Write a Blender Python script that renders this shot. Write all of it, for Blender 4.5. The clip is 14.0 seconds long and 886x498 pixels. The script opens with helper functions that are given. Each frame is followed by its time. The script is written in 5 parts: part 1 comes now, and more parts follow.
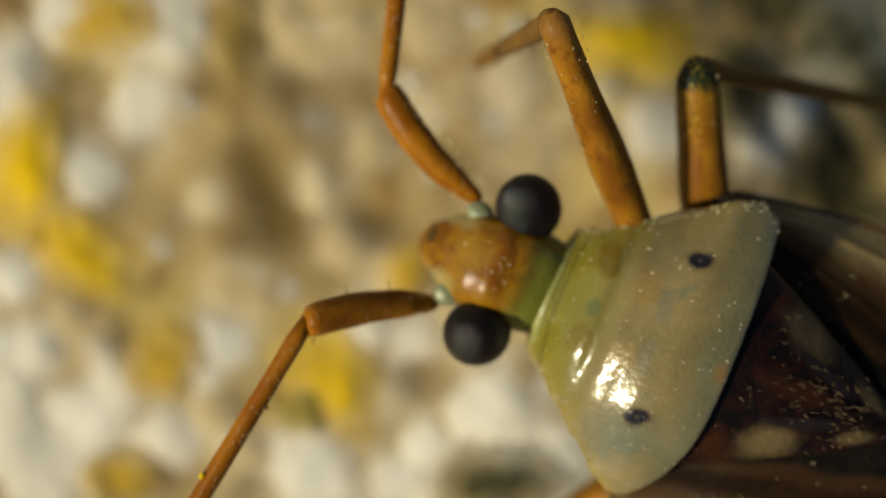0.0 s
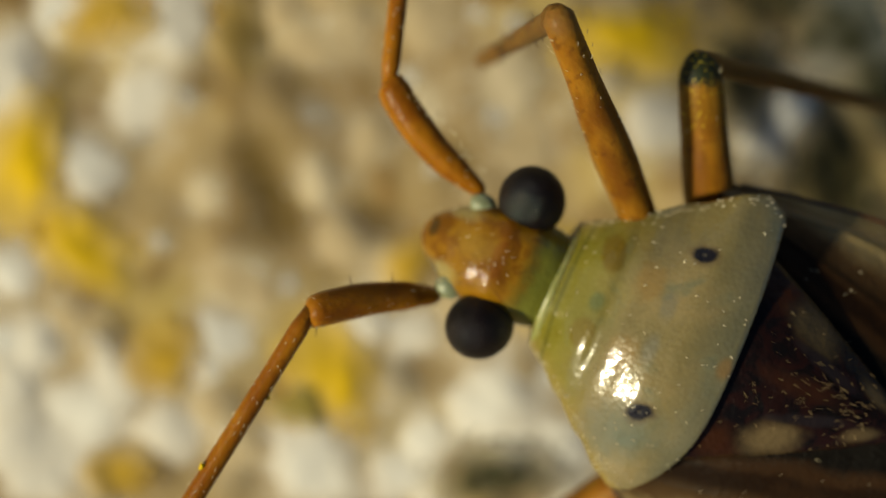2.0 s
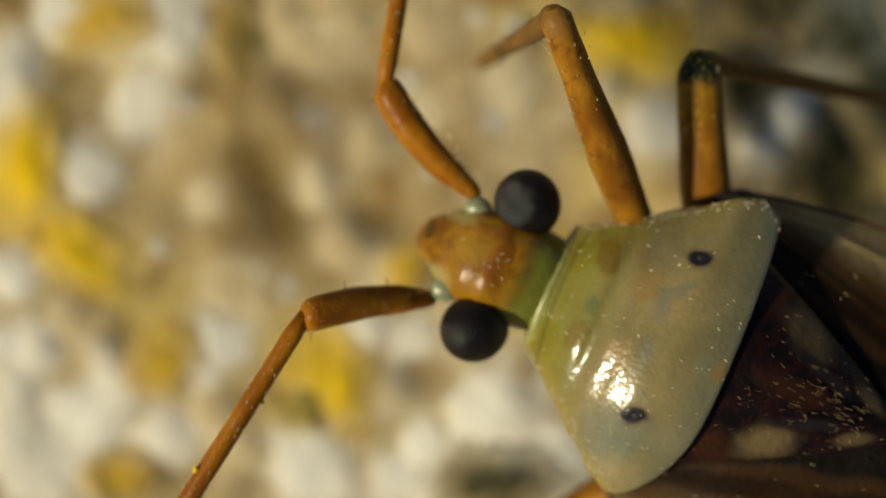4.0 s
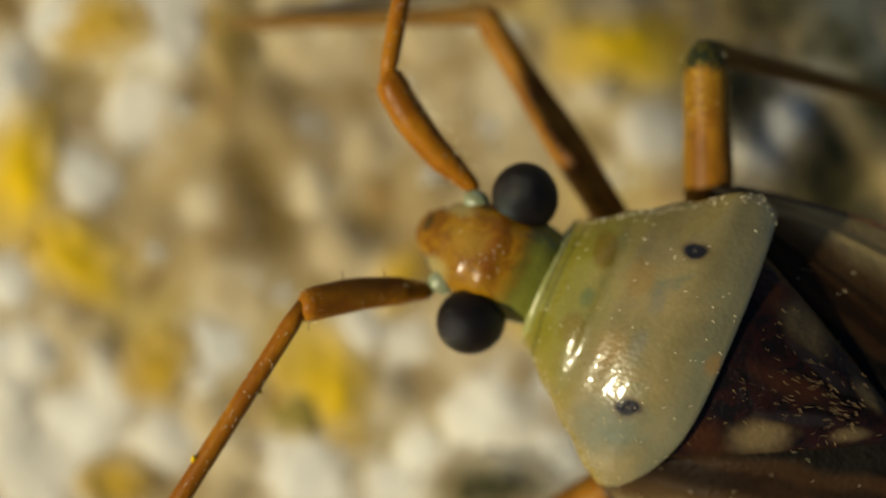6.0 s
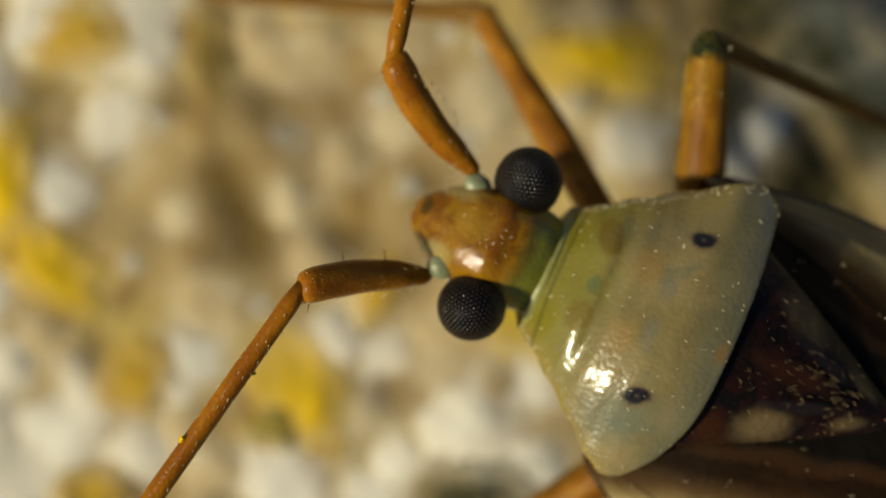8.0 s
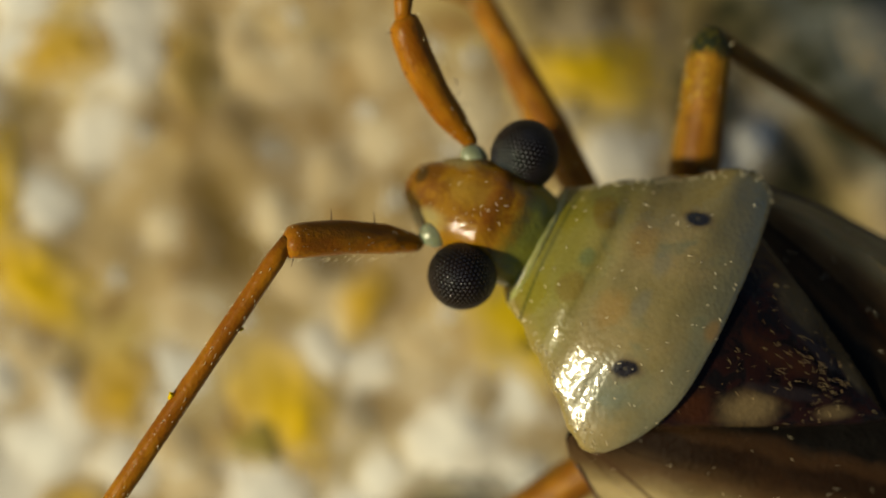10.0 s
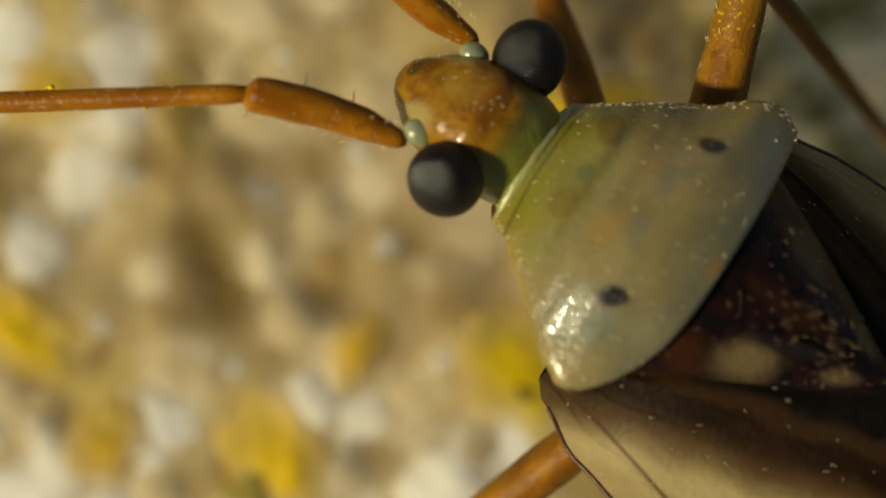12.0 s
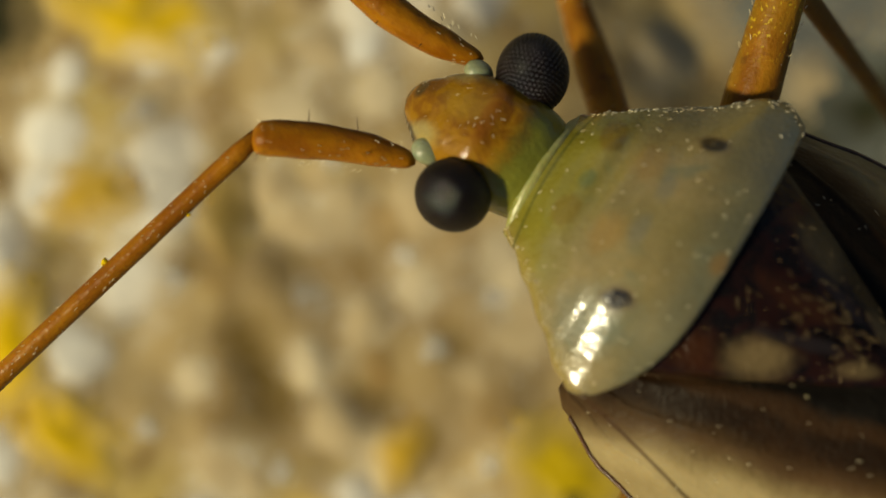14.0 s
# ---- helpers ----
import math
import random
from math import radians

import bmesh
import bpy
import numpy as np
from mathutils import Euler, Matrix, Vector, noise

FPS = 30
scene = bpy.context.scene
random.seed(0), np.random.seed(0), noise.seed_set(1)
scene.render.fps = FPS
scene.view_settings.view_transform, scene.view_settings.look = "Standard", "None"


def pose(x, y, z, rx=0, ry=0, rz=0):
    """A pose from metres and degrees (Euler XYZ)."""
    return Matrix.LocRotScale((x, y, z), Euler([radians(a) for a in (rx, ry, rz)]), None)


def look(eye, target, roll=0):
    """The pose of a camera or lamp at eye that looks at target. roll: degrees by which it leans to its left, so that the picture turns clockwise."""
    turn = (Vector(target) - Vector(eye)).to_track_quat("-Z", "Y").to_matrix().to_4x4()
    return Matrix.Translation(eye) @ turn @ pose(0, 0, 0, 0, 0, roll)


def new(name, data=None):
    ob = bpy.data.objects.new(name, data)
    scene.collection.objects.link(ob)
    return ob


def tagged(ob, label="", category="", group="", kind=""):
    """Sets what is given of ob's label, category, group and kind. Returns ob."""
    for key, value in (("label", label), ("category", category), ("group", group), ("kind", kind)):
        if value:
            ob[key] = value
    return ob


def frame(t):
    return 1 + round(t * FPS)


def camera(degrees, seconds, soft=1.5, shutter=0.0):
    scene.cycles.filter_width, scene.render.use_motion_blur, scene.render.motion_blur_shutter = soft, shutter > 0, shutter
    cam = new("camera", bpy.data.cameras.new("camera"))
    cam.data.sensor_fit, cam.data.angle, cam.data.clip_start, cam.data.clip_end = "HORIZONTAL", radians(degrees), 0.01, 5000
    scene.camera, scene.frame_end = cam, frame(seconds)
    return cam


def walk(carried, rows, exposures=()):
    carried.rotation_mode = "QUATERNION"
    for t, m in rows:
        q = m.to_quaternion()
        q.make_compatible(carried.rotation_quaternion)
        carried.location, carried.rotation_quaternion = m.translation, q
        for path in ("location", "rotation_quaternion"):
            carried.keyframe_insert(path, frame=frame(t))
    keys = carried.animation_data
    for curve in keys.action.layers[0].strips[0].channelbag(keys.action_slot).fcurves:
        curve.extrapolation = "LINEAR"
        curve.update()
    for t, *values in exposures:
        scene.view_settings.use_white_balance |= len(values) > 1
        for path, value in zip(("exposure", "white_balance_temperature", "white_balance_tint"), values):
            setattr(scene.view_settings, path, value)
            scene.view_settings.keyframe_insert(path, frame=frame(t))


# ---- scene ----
MM = 0.001  # the bug is about eight millimetres long: all shapes below are given in millimetres


def mm_pose(x, y, z, rx=0, ry=0, rz=0):
    """pose() in millimetres."""
    return pose(x * MM, y * MM, z * MM, rx, ry, rz)


def along(x, y, z, dx, dy, dz):
    """The pose (millimetres) whose X axis points along (dx, dy, dz), with its Z axis as upright as it can be."""
    a = Vector((dx, dy, dz)).normalized()
    b = Vector((0, 0, 1)).cross(a)
    if b.length < 1e-3:
        b = Vector((0, 1, 0)).cross(a)
    b.normalize()
    c = a.cross(b)
    m = Matrix((a, b, c)).transposed().to_4x4()
    m.translation = Vector((x, y, z)) * MM
    return m


# ---- camera ----
cam = camera(31.0, 14.0, soft=1.6)
cam.data.dof.use_dof = True
cam.data.dof.focus_distance = 11.95 * MM
cam.data.dof.aperture_fstop = 116.0
walk(cam, [
    (0, mm_pose(0.000, 0.047, 15.700)), (0.5, mm_pose(0.000, 0.000, 15.700)), (1, mm_pose(0.000, 0.000, 15.700)),
    (1.5, mm_pose(0.000, 0.000, 15.700)), (2, mm_pose(0.000, -0.012, 15.700)), (2.5, mm_pose(0.000, -0.023, 15.700)),
    (3, mm_pose(0.018, 0.023, 15.700)), (5.3, mm_pose(0.000, 0.047, 15.700)), (5.5, mm_pose(0.000, 0.059, 15.700)),
    (5.6, mm_pose(0.012, 0.065, 15.700)), (6, mm_pose(0.059, 0.094, 15.700)), (6.5, mm_pose(0.164, 0.153, 15.700)),
    (7, mm_pose(0.194, 0.153, 15.700)), (7.5, mm_pose(0.212, 0.153, 15.700)), (8, mm_pose(0.306, 0.212, 15.700)),
    (8.5, mm_pose(0.341, 0.224, 15.700)), (9, mm_pose(0.471, 0.259, 15.700)), (11.3, mm_pose(0.421, 0.472, 15.400)),
    (11.5, mm_pose(0.419, 0.511, 15.340)), (12, mm_pose(0.511, 0.833, 15.200)), (12.2, mm_pose(0.679, 0.829, 15.150)),
    (12.5, mm_pose(0.779, 1.031, 15.100)), (12.7, mm_pose(0.750, 0.986, 15.100)), (12.8, mm_pose(0.694, 0.918, 15.100)),
    (13, mm_pose(0.621, 1.054, 15.100)), (13.2, mm_pose(0.587, 1.110, 15.100)), (13.5, mm_pose(0.315, 1.439, 15.100)),
    (14, mm_pose(0.032, 1.881, 15.100)),
], exposures=[(0, -0.09, 6200, 8), (9.0, -0.11, 6300, 8), (11.5, -0.14, 6600, 6), (14, -0.14, 6600, 6)])

# ---- light ----
SUN = Vector((-0.725, -0.265, 0.635)).normalized()
world = bpy.data.worlds.new("sky")
scene.world = world
world.use_nodes = True
sky = world.node_tree.nodes.new("ShaderNodeTexSky")
sky.sky_type = "NISHITA"
sky.sun_disc = False
sky.sun_elevation = math.asin(SUN.z)
sky.sun_rotation = math.atan2(SUN.x, SUN.y)
back = world.node_tree.nodes["Background"]
back.inputs["Strength"].default_value = 0.05
world.node_tree.links.new(sky.outputs["Color"], back.inputs["Color"])
sun_data = bpy.data.lights.new("sun", "SUN")
sun_data.energy, sun_data.angle, sun_data.color = 4.7, radians(4.5), (1.0, 0.885, 0.56)
sun = new("sun", sun_data)
sun.matrix_world = look(SUN * 0.2, (0, 0, 0))


# ---- materials ----
class Mat:
    """A small builder of procedural materials; coordinates are the object's own, in millimetres."""

    def __init__(self, name):
        self.m = bpy.data.materials.new(name)
        self.m.use_nodes = True
        self.t = self.m.node_tree
        self.bsdf = self.t.nodes["Principled BSDF"]
        tc = self.t.nodes.new("ShaderNodeTexCoord")
        sc = self.t.nodes.new("ShaderNodeVectorMath")
        sc.operation = "SCALE"
        sc.inputs["Scale"].default_value = 1000.0
        self.t.links.new(tc.outputs["Object"], sc.inputs[0])
        self.co = sc.outputs[0]

    def put(self, socket, value):
        if isinstance(value, bpy.types.NodeSocket):
            self.t.links.new(value, socket)
        elif isinstance(value, tuple) and len(value) == 3 and socket.type == "RGBA":
            socket.default_value = (*value, 1)
        else:
            socket.default_value = value

    def noise(self, scale, detail=3.0, rough=0.55, warp=0.0, stretch=None):
        co = self.co
        if stretch:
            v = self.t.nodes.new("ShaderNodeVectorMath")
            v.operation = "MULTIPLY"
            self.put(v.inputs[0], co)
            v.inputs[1].default_value = stretch
            co = v.outputs[0]
        n = self.t.nodes.new("ShaderNodeTexNoise")
        self.put(n.inputs["Vector"], co)
        n.inputs["Scale"].default_value = scale
        n.inputs["Detail"].default_value = detail
        n.inputs["Roughness"].default_value = rough
        n.inputs["Distortion"].default_value = warp
        return n.outputs["Fac"]

    def cells(self, scale, feature="F1"):
        n = self.t.nodes.new("ShaderNodeTexVoronoi")
        n.feature = feature
        self.put(n.inputs["Vector"], self.co)
        n.inputs["Scale"].default_value = scale
        return n.outputs["Distance"]

    def step(self, v, lo, hi, a=0.0, b=1.0):
        n = self.t.nodes.new("ShaderNodeMapRange")
        n.interpolation_type = "SMOOTHSTEP"
        self.put(n.inputs[0], v)
        for i, k in zip((1, 2, 3, 4), (lo, hi, a, b)):
            n.inputs[i].default_value = k
        return n.outputs[0]

    def math(self, op, a, b=0.0):
        n = self.t.nodes.new("ShaderNodeMath")
        n.operation = op
        self.put(n.inputs[0], a)
        self.put(n.inputs[1], b)
        return n.outputs[0]

    def axis(self, k):
        n = self.t.nodes.new("ShaderNodeSeparateXYZ")
        self.put(n.inputs[0], self.co)
        return n.outputs[k]

    def blob(self, cx, cy, rx, ry, lo=0.75, hi=1.15, ragged=0.0, turn=0.0):
        """One inside an ellipse in the object's x, y plane, falling to nought over its rim."""
        p = self.t.nodes.new("ShaderNodeMapping")
        p.vector_type = "TEXTURE"
        self.put(p.inputs["Vector"], self.co)
        p.inputs["Location"].default_value = (cx, cy, 0)
        p.inputs["Rotation"].default_value = (0, 0, radians(turn))
        p.inputs["Scale"].default_value = (rx, ry, 1e6)
        n = self.t.nodes.new("ShaderNodeVectorMath")
        n.operation = "LENGTH"
        self.put(n.inputs[0], p.outputs[0])
        d = n.outputs["Value"]
        if ragged:
            d = self.math("ADD", d, self.math("MULTIPLY", self.math("SUBTRACT", self.noise(7.0, 3), 0.5), ragged))
        return self.step(d, lo, hi, 1.0, 0.0)

    def mix(self, f, a, b):
        n = self.t.nodes.new("ShaderNodeMix")
        n.data_type = "RGBA"
        self.put(n.inputs[0], f)
        self.put(n.inputs[6], a)
        self.put(n.inputs[7], b)
        return n.outputs[2]

    def per_piece(self):
        return self.t.nodes.new("ShaderNodeNewGeometry").outputs["Random Per Island"]

    def done(self, colour, rough=0.4, bump=None, depth=0.004, coat=0.0, skin=0.0, skin_radius=(1, 0.6, 0.3), skin_depth=0.08, ior=1.5, coat_rough=0.1, gloss=0.5):
        b = self.bsdf
        self.put(b.inputs["Base Color"], colour)
        self.put(b.inputs["Roughness"], rough)
        b.inputs["IOR"].default_value = ior
        b.inputs["Specular IOR Level"].default_value = gloss
        b.inputs["Coat Weight"].default_value = coat
        b.inputs["Coat Roughness"].default_value = coat_rough
        if skin:
            b.inputs["Subsurface Weight"].default_value = skin
            b.inputs["Subsurface Radius"].default_value = skin_radius
            b.inputs["Subsurface Scale"].default_value = skin_depth * MM
        if bump is not None:
            n = self.t.nodes.new("ShaderNodeBump")
            n.inputs["Strength"].default_value = 1.0
            n.inputs["Distance"].default_value = depth * MM
            self.put(n.inputs["Height"], bump)
            self.t.links.new(n.outputs[0], b.inputs["Normal"])
            if coat:
                self.t.links.new(n.outputs[0], b.inputs["Coat Normal"])
        return self.m


def pronotum_material():
    m = Mat("pronotum cuticle")
    c = m.mix(m.step(m.noise(1.6, 4), 0.35, 0.68), (0.175, 0.138, 0.052), (0.265, 0.200, 0.085))
    c = m.mix(m.step(m.noise(2.3, 3, warp=0.6), 0.52, 0.72, 0, 0.85), c, (0.125, 0.138, 0.082))
    x, y = m.axis(0), m.math("ABSOLUTE", m.axis(1))
    # greener and yellower towards the front
    c = m.mix(m.step(m.math("ADD", x, m.math("MULTIPLY", m.noise(3.0, 3), 0.35)), 0.48, 0.95, 0, 0.9), c, (0.190, 0.164, 0.016))
    # greyer where the rear rim lets the dark body through
    c = m.mix(m.step(m.math("ADD", x, m.math("MULTIPLY", m.noise(2.6, 3), 0.3)), 0.05, -0.30, 0, 0.75), c, (0.125, 0.120, 0.072))
    # a yellowish margin along the sides
    c = m.mix(m.step(m.math("ADD", y, m.math("MULTIPLY", x, 0.78)), 1.10, 1.30, 0, 0.7), c, (0.25, 0.18, 0.045))
    # ochre calluses
    for s in (-1, 1):
        c = m.mix(m.math("MULTIPLY", m.blob(0.63, s * (0.27 if s > 0 else 0.40), 0.10, 0.13 if s > 0 else 0.17, 0.75, 1.12, 0.45, -s * 8), 0.6 if s > 0 else 0.9), c, (0.150, 0.098, 0.008))
        c = m.mix(m.math("MULTIPLY", m.blob(0.30, s * 0.30, 0.12, 0.16, 0.5, 1.3, 1.2), 0.5), c, (0.25, 0.145, 0.03))
        c = m.mix(m.math("MULTIPLY", m.blob(0.12, s * 0.18, 0.07, 0.13, 0.5, 1.3, 0.9), 0.45), c, (0.115, 0.12, 0.10))
    c = m.mix(m.math("MULTIPLY", m.blob(0.05, 0.85, 0.26, 0.22, 0.3, 1.6, 1.0, 20), 0.6), c, (0.115, 0.135, 0.100))
    # a fine dark groove behind the collar
    g = m.math("ADD", x, m.math("MULTIPLY", m.math("MULTIPLY", y, y), 0.17))
    c = m.mix(m.math("MULTIPLY", m.step(m.math("ABSOLUTE", m.math("SUBTRACT", g, 0.885)), 0.005, 0.016, 1.0, 0.0), 0.6), c, (0.045, 0.055, 0.012))
    c = m.mix(m.math("MULTIPLY", m.blob(0.62, 0.0, 0.06, 0.08, 0.5, 1.3, 0.8), 0.6), c, (0.07, 0.105, 0.04))
    c = m.mix(m.math("MULTIPLY", m.blob(-0.46, 0.1, 0.07, 0.10, 0.5, 1.3, 0.8), 0.5), c, (0.24, 0.12, 0.025))
    # two black spots, each pit's highlight painted as a pale dot, dark humeral corners
    for s in (-1, 1):
        c = m.mix(m.math("MULTIPLY", m.blob(0.0, s * 0.66, 0.14, 0.10, 0.5, 1.2, 0.9, 25), 0.5), c, (0.10, 0.055, 0.02))
        c = m.mix(m.blob(0.0, s * 0.66, 0.105, 0.068, 0.65, 1.15, 0.8, 25), c, (0.010, 0.007, 0.006))
        c = m.mix(m.math("MULTIPLY", m.blob(0.0, s * 0.66, 0.020, 0.013, 0.5, 1.2), 0.5), c, (0.12, 0.10, 0.06))
        c = m.mix(m.blob(-0.22, s * 1.32, 0.10, 0.05, 0.6, 1.1, 0.4), c, (0.03, 0.015, 0.01))
    fine = m.math("ADD", m.math("MULTIPLY", m.noise(40.0, 2), 0.3), m.math("MULTIPLY", m.cells(24.0), -0.8))
    return m.done(c, m.step(m.noise(9.0, 3), 0.3, 0.7, 0.22, 0.34), fine, 0.0032, coat=0.9, skin=0.25, skin_depth=0.07, skin_radius=(1.0, 0.8, 0.4), coat_rough=0.06, gloss=0.22)


def head_material():
    m = Mat("head cuticle")
    c = m.mix(m.step(m.noise(4.2, 4, warp=0.9), 0.40, 0.60), (0.25, 0.118, 0.003), (0.155, 0.058, 0.002))
    c = m.mix(m.math("MULTIPLY", m.blob(1.62, -0.03, 0.22, 0.13, 0.3, 1.4, 1.0), 0.5), c, (0.27, 0.165, 0.020))
    c = m.mix(m.math("MULTIPLY", m.blob(1.45, 0.0, 0.07, 0.24, 0.5, 1.2, 1.1), 0.55), c, (0.17, 0.05, 0.005))
    c = m.mix(m.step(m.math("ADD", m.axis(0), m.math("MULTIPLY", m.noise(5.0, 2), 0.3)), 1.46, 1.22, 0, 0.85), c, (0.15, 0.17, 0.02))
    c = m.mix(m.blob(2.03, -0.05, 0.04, 0.09, 0.5, 1.3, 0.6), c, (0.06, 0.03, 0.005))
    for s in (-1, 1):
        c = m.mix(m.math("MULTIPLY", m.blob(1.86, s * 0.30, 0.16, 0.12, 0.5, 1.3, 0.6), 0.55), c, (0.36, 0.33, 0.14))
    fine = m.math("ADD", m.noise(24.0, 3), m.math("MULTIPLY", m.noise(8.0, 2), 0.8))
    return m.done(c, 0.27, fine, 0.007, coat=0.5, skin=0.15, skin_depth=0.06, skin_radius=(1.0, 0.6, 0.2), coat_rough=0.09, gloss=0.12)


def scutellum_material():
    m = Mat("scutellum cuticle")
    c = m.mix(m.step(m.noise(5.0, 4, warp=0.8), 0.38, 0.66), (0.004, 0.003, 0.003), (0.012, 0.004, 0.003))
    for s in (-1, 1):
        c = m.mix(m.blob(-1.03, s * 0.46, 0.26, 0.15, 0.35, 1.35, 0.8, s * 30), c, (0.105, 0.073, 0.034) if s > 0 else (0.055, 0.040, 0.020))
        c = m.mix(m.math("MULTIPLY", m.blob(-1.66, s * 0.17, 0.17, 0.06, 0.3, 1.3, 0.8, s * 28), 0.6), c, (0.12, 0.085, 0.04))
        c = m.mix(m.math("MULTIPLY", m.blob(-0.62, s * 0.66, 0.26, 0.20, 0.2, 1.3, 0.9), 0.6), c, (0.045, 0.014, 0.003))
        c = m.mix(m.math("MULTIPLY", m.blob(-1.22, s * 0.22, 0.36, 0.055, 0.5, 1.2, 0.9, s * 18), 0.9), c, (0.012, 0.009, 0.010))
    c = m.mix(m.math("MULTIPLY", m.blob(-1.05, 0.0, 0.36, 0.09, 0.3, 1.4, 1.2), 0.5), c, (0.035, 0.012, 0.005))
    return m.done(c, 0.22, m.math("ADD", m.noise(24.0, 3), m.math("MULTIPLY", m.noise(9.0, 2), 1.5)), 0.010, coat=0.0, gloss=0.16)


def wing_material(name, side):
    m = Mat(name)
    c = m.mix(m.step(m.noise(2.6, 4, stretch=(0.4, 1, 1)), 0.35, 0.7), (0.235, 0.172, 0.074), (0.33, 0.252, 0.122))
    x, y = m.axis(0), m.math("ABSOLUTE", m.axis(1))
    # distance from the scutellum's edge: the clavus is dark brown, the corium paler
    d = m.math("ADD", m.math("MULTIPLY", m.math("ADD", x, 2.05), -0.54), y)
    d = m.math("ADD", d, m.math("MULTIPLY", m.math("SUBTRACT", m.noise(2.2, 3), 0.5), 0.22))
    d = m.math("ADD", d, m.math("MULTIPLY", m.math("ADD", x, 0.9), 0.28))
    c = m.mix(m.step(d, 0.50, 0.78, 0.9, 0.0), c, (0.045, 0.019, 0.006))
    c = m.mix(m.step(d, 0.32, 0.58, 1.0, 0.0), c, (0.011, 0.0048, 0.0015))
    c = m.mix(m.step(d, 0.07, 0.12, 1.0, 0.0), c, (0.004, 0.003, 0.002))
    c = m.mix(m.math("MULTIPLY", m.step(m.math("ABSOLUTE", m.math("SUBTRACT", d, 0.12)), 0.03, 0.10, 1.0, 0.0), 0.3), c, (0.06, 0.028, 0.01))
    # a brown cloud along the middle of the corium and the vein before the margin
    c = m.mix(m.math("MULTIPLY", m.blob(-3.0, 1.1 * side, 1.6, 0.30, 0.4, 1.3, 0.8, -side * 8), 0.4), c, (0.06, 0.026, 0.009))
    e = m.math("SUBTRACT", y, m.step(x, -1.6, 0.0, *((1.50, 1.24) if side > 0 else (1.40, 1.27))))
    c = m.mix(m.math("MULTIPLY", m.step(m.math("ABSOLUTE", e), 0.006, 0.020, 1.0, 0.0), 0.7), c, (0.045, 0.020, 0.008))
    if side < 0:
        c = m.mix(m.math("MULTIPLY", m.step(m.math("ABSOLUTE", m.math("ADD", e, 0.02)), 0.02, 0.05, 1.0, 0.0), 0.8), c, (0.26, 0.185, 0.09))
    # smoky membrane at the rear
    c = m.mix(m.step(x, -4.3, -4.6), c, (0.06, 0.045, 0.03))
    fine = m.math("ADD", m.noise(22.0, 3), m.math("MULTIPLY", m.noise(7.0, 2), 0.6))
    return m.done(c, m.step(m.noise(6.0, 3), 0.3, 0.7, 0.42, 0.6), fine, 0.010, coat=0.0, skin=0.15, skin_depth=0.05, gloss=0.08)


def leg_material(name, dark_knee=False, length=2.0, dull=0.0):
    m = Mat(name)
    c = m.mix(m.step(m.noise(4.0, 4, stretch=(0.5, 1, 1)), 0.35, 0.68), (0.30, 0.130, 0.008), (0.17, 0.062, 0.004))
    c = m.mix(dull, c, (0.10, 0.062, 0.016))
    spots = m.step(m.noise(9.0, 3), 0.56, 0.68)
    c = m.mix(m.math("MULTIPLY", spots, 0.6), c, (0.10, 0.03, 0.006))
    x = m.axis(0)
    c = m.mix(m.step(m.math("ADD", m.math("ABSOLUTE", m.axis(1)), m.math("MULTIPLY", m.noise(5.0, 3), 0.08)), 0.15, 0.26, 0, 0.45), c, (0.10, 0.080, 0.012))
    if dark_knee:
        k = m.math("ADD", x, m.math("MULTIPLY", m.math("SUBTRACT", m.noise(9.0, 3), 0.5), 0.25))
        c = m.mix(m.step(k, length - 0.62, length - 0.32, 0, 0.3), c, (0.30, 0.17, 0.010))
        c = m.mix(m.step(k, length - 0.19, length - 0.10), c, (0.018, 0.022, 0.010))
        gold = m.math("MULTIPLY", m.step(m.noise(27.0, 2), 0.60, 0.66), m.step(x, length - 0.75, length - 0.45))
        c = m.mix(m.math("MULTIPLY", gold, 0.7), c, (0.50, 0.36, 0.02))
    else:
        c = m.mix(m.step(x, length - 0.18, length, 0, 0.5), c, (0.16, 0.09, 0.03))
    return m.done(c, 0.42, m.noise(24.0, 3), 0.008, gloss=0.12, skin=0.25, skin_depth=0.05, skin_radius=(1, 0.5, 0.2))


def antenna_material(name):
    m = Mat(name)
    c = m.mix(m.step(m.noise(5.0, 4, stretch=(0.4, 1, 1)), 0.33, 0.68), (0.32, 0.125, 0.004), (0.21, 0.068, 0.002))
    c = m.mix(m.math("MULTIPLY", m.step(m.noise(15.0, 3), 0.54, 0.74), 0.5), c, (0.14, 0.045, 0.006))
    fine = m.math("ADD", m.noise(30.0, 3), m.math("MULTIPLY", m.noise(9.0, 2), 0.7))
    return m.done(c, 0.30, fine, 0.007, coat=0.0, skin=0.2, skin_depth=0.05, skin_radius=(1, 0.45, 0.15), gloss=0.15)


def plain_material(name, a, b, scale, rough, coat=0.0, depth=0.01, skin=0.0):
    m = Mat(name)
    c = m.mix(m.step(m.noise(scale, 4), 0.35, 0.65), a, b)
    return m.done(c, rough, m.noise(scale * 4, 3), depth, coat=coat, skin=skin)


def eye_material(name, rough, gloss, ior=1.5):
    m = Mat(name)
    c = m.mix(m.step(m.noise(4.0, 3), 0.35, 0.7), (0.004, 0.003, 0.003), (0.009, 0.005, 0.004))
    return m.done(c, rough, coat=0.0, ior=ior, gloss=gloss)


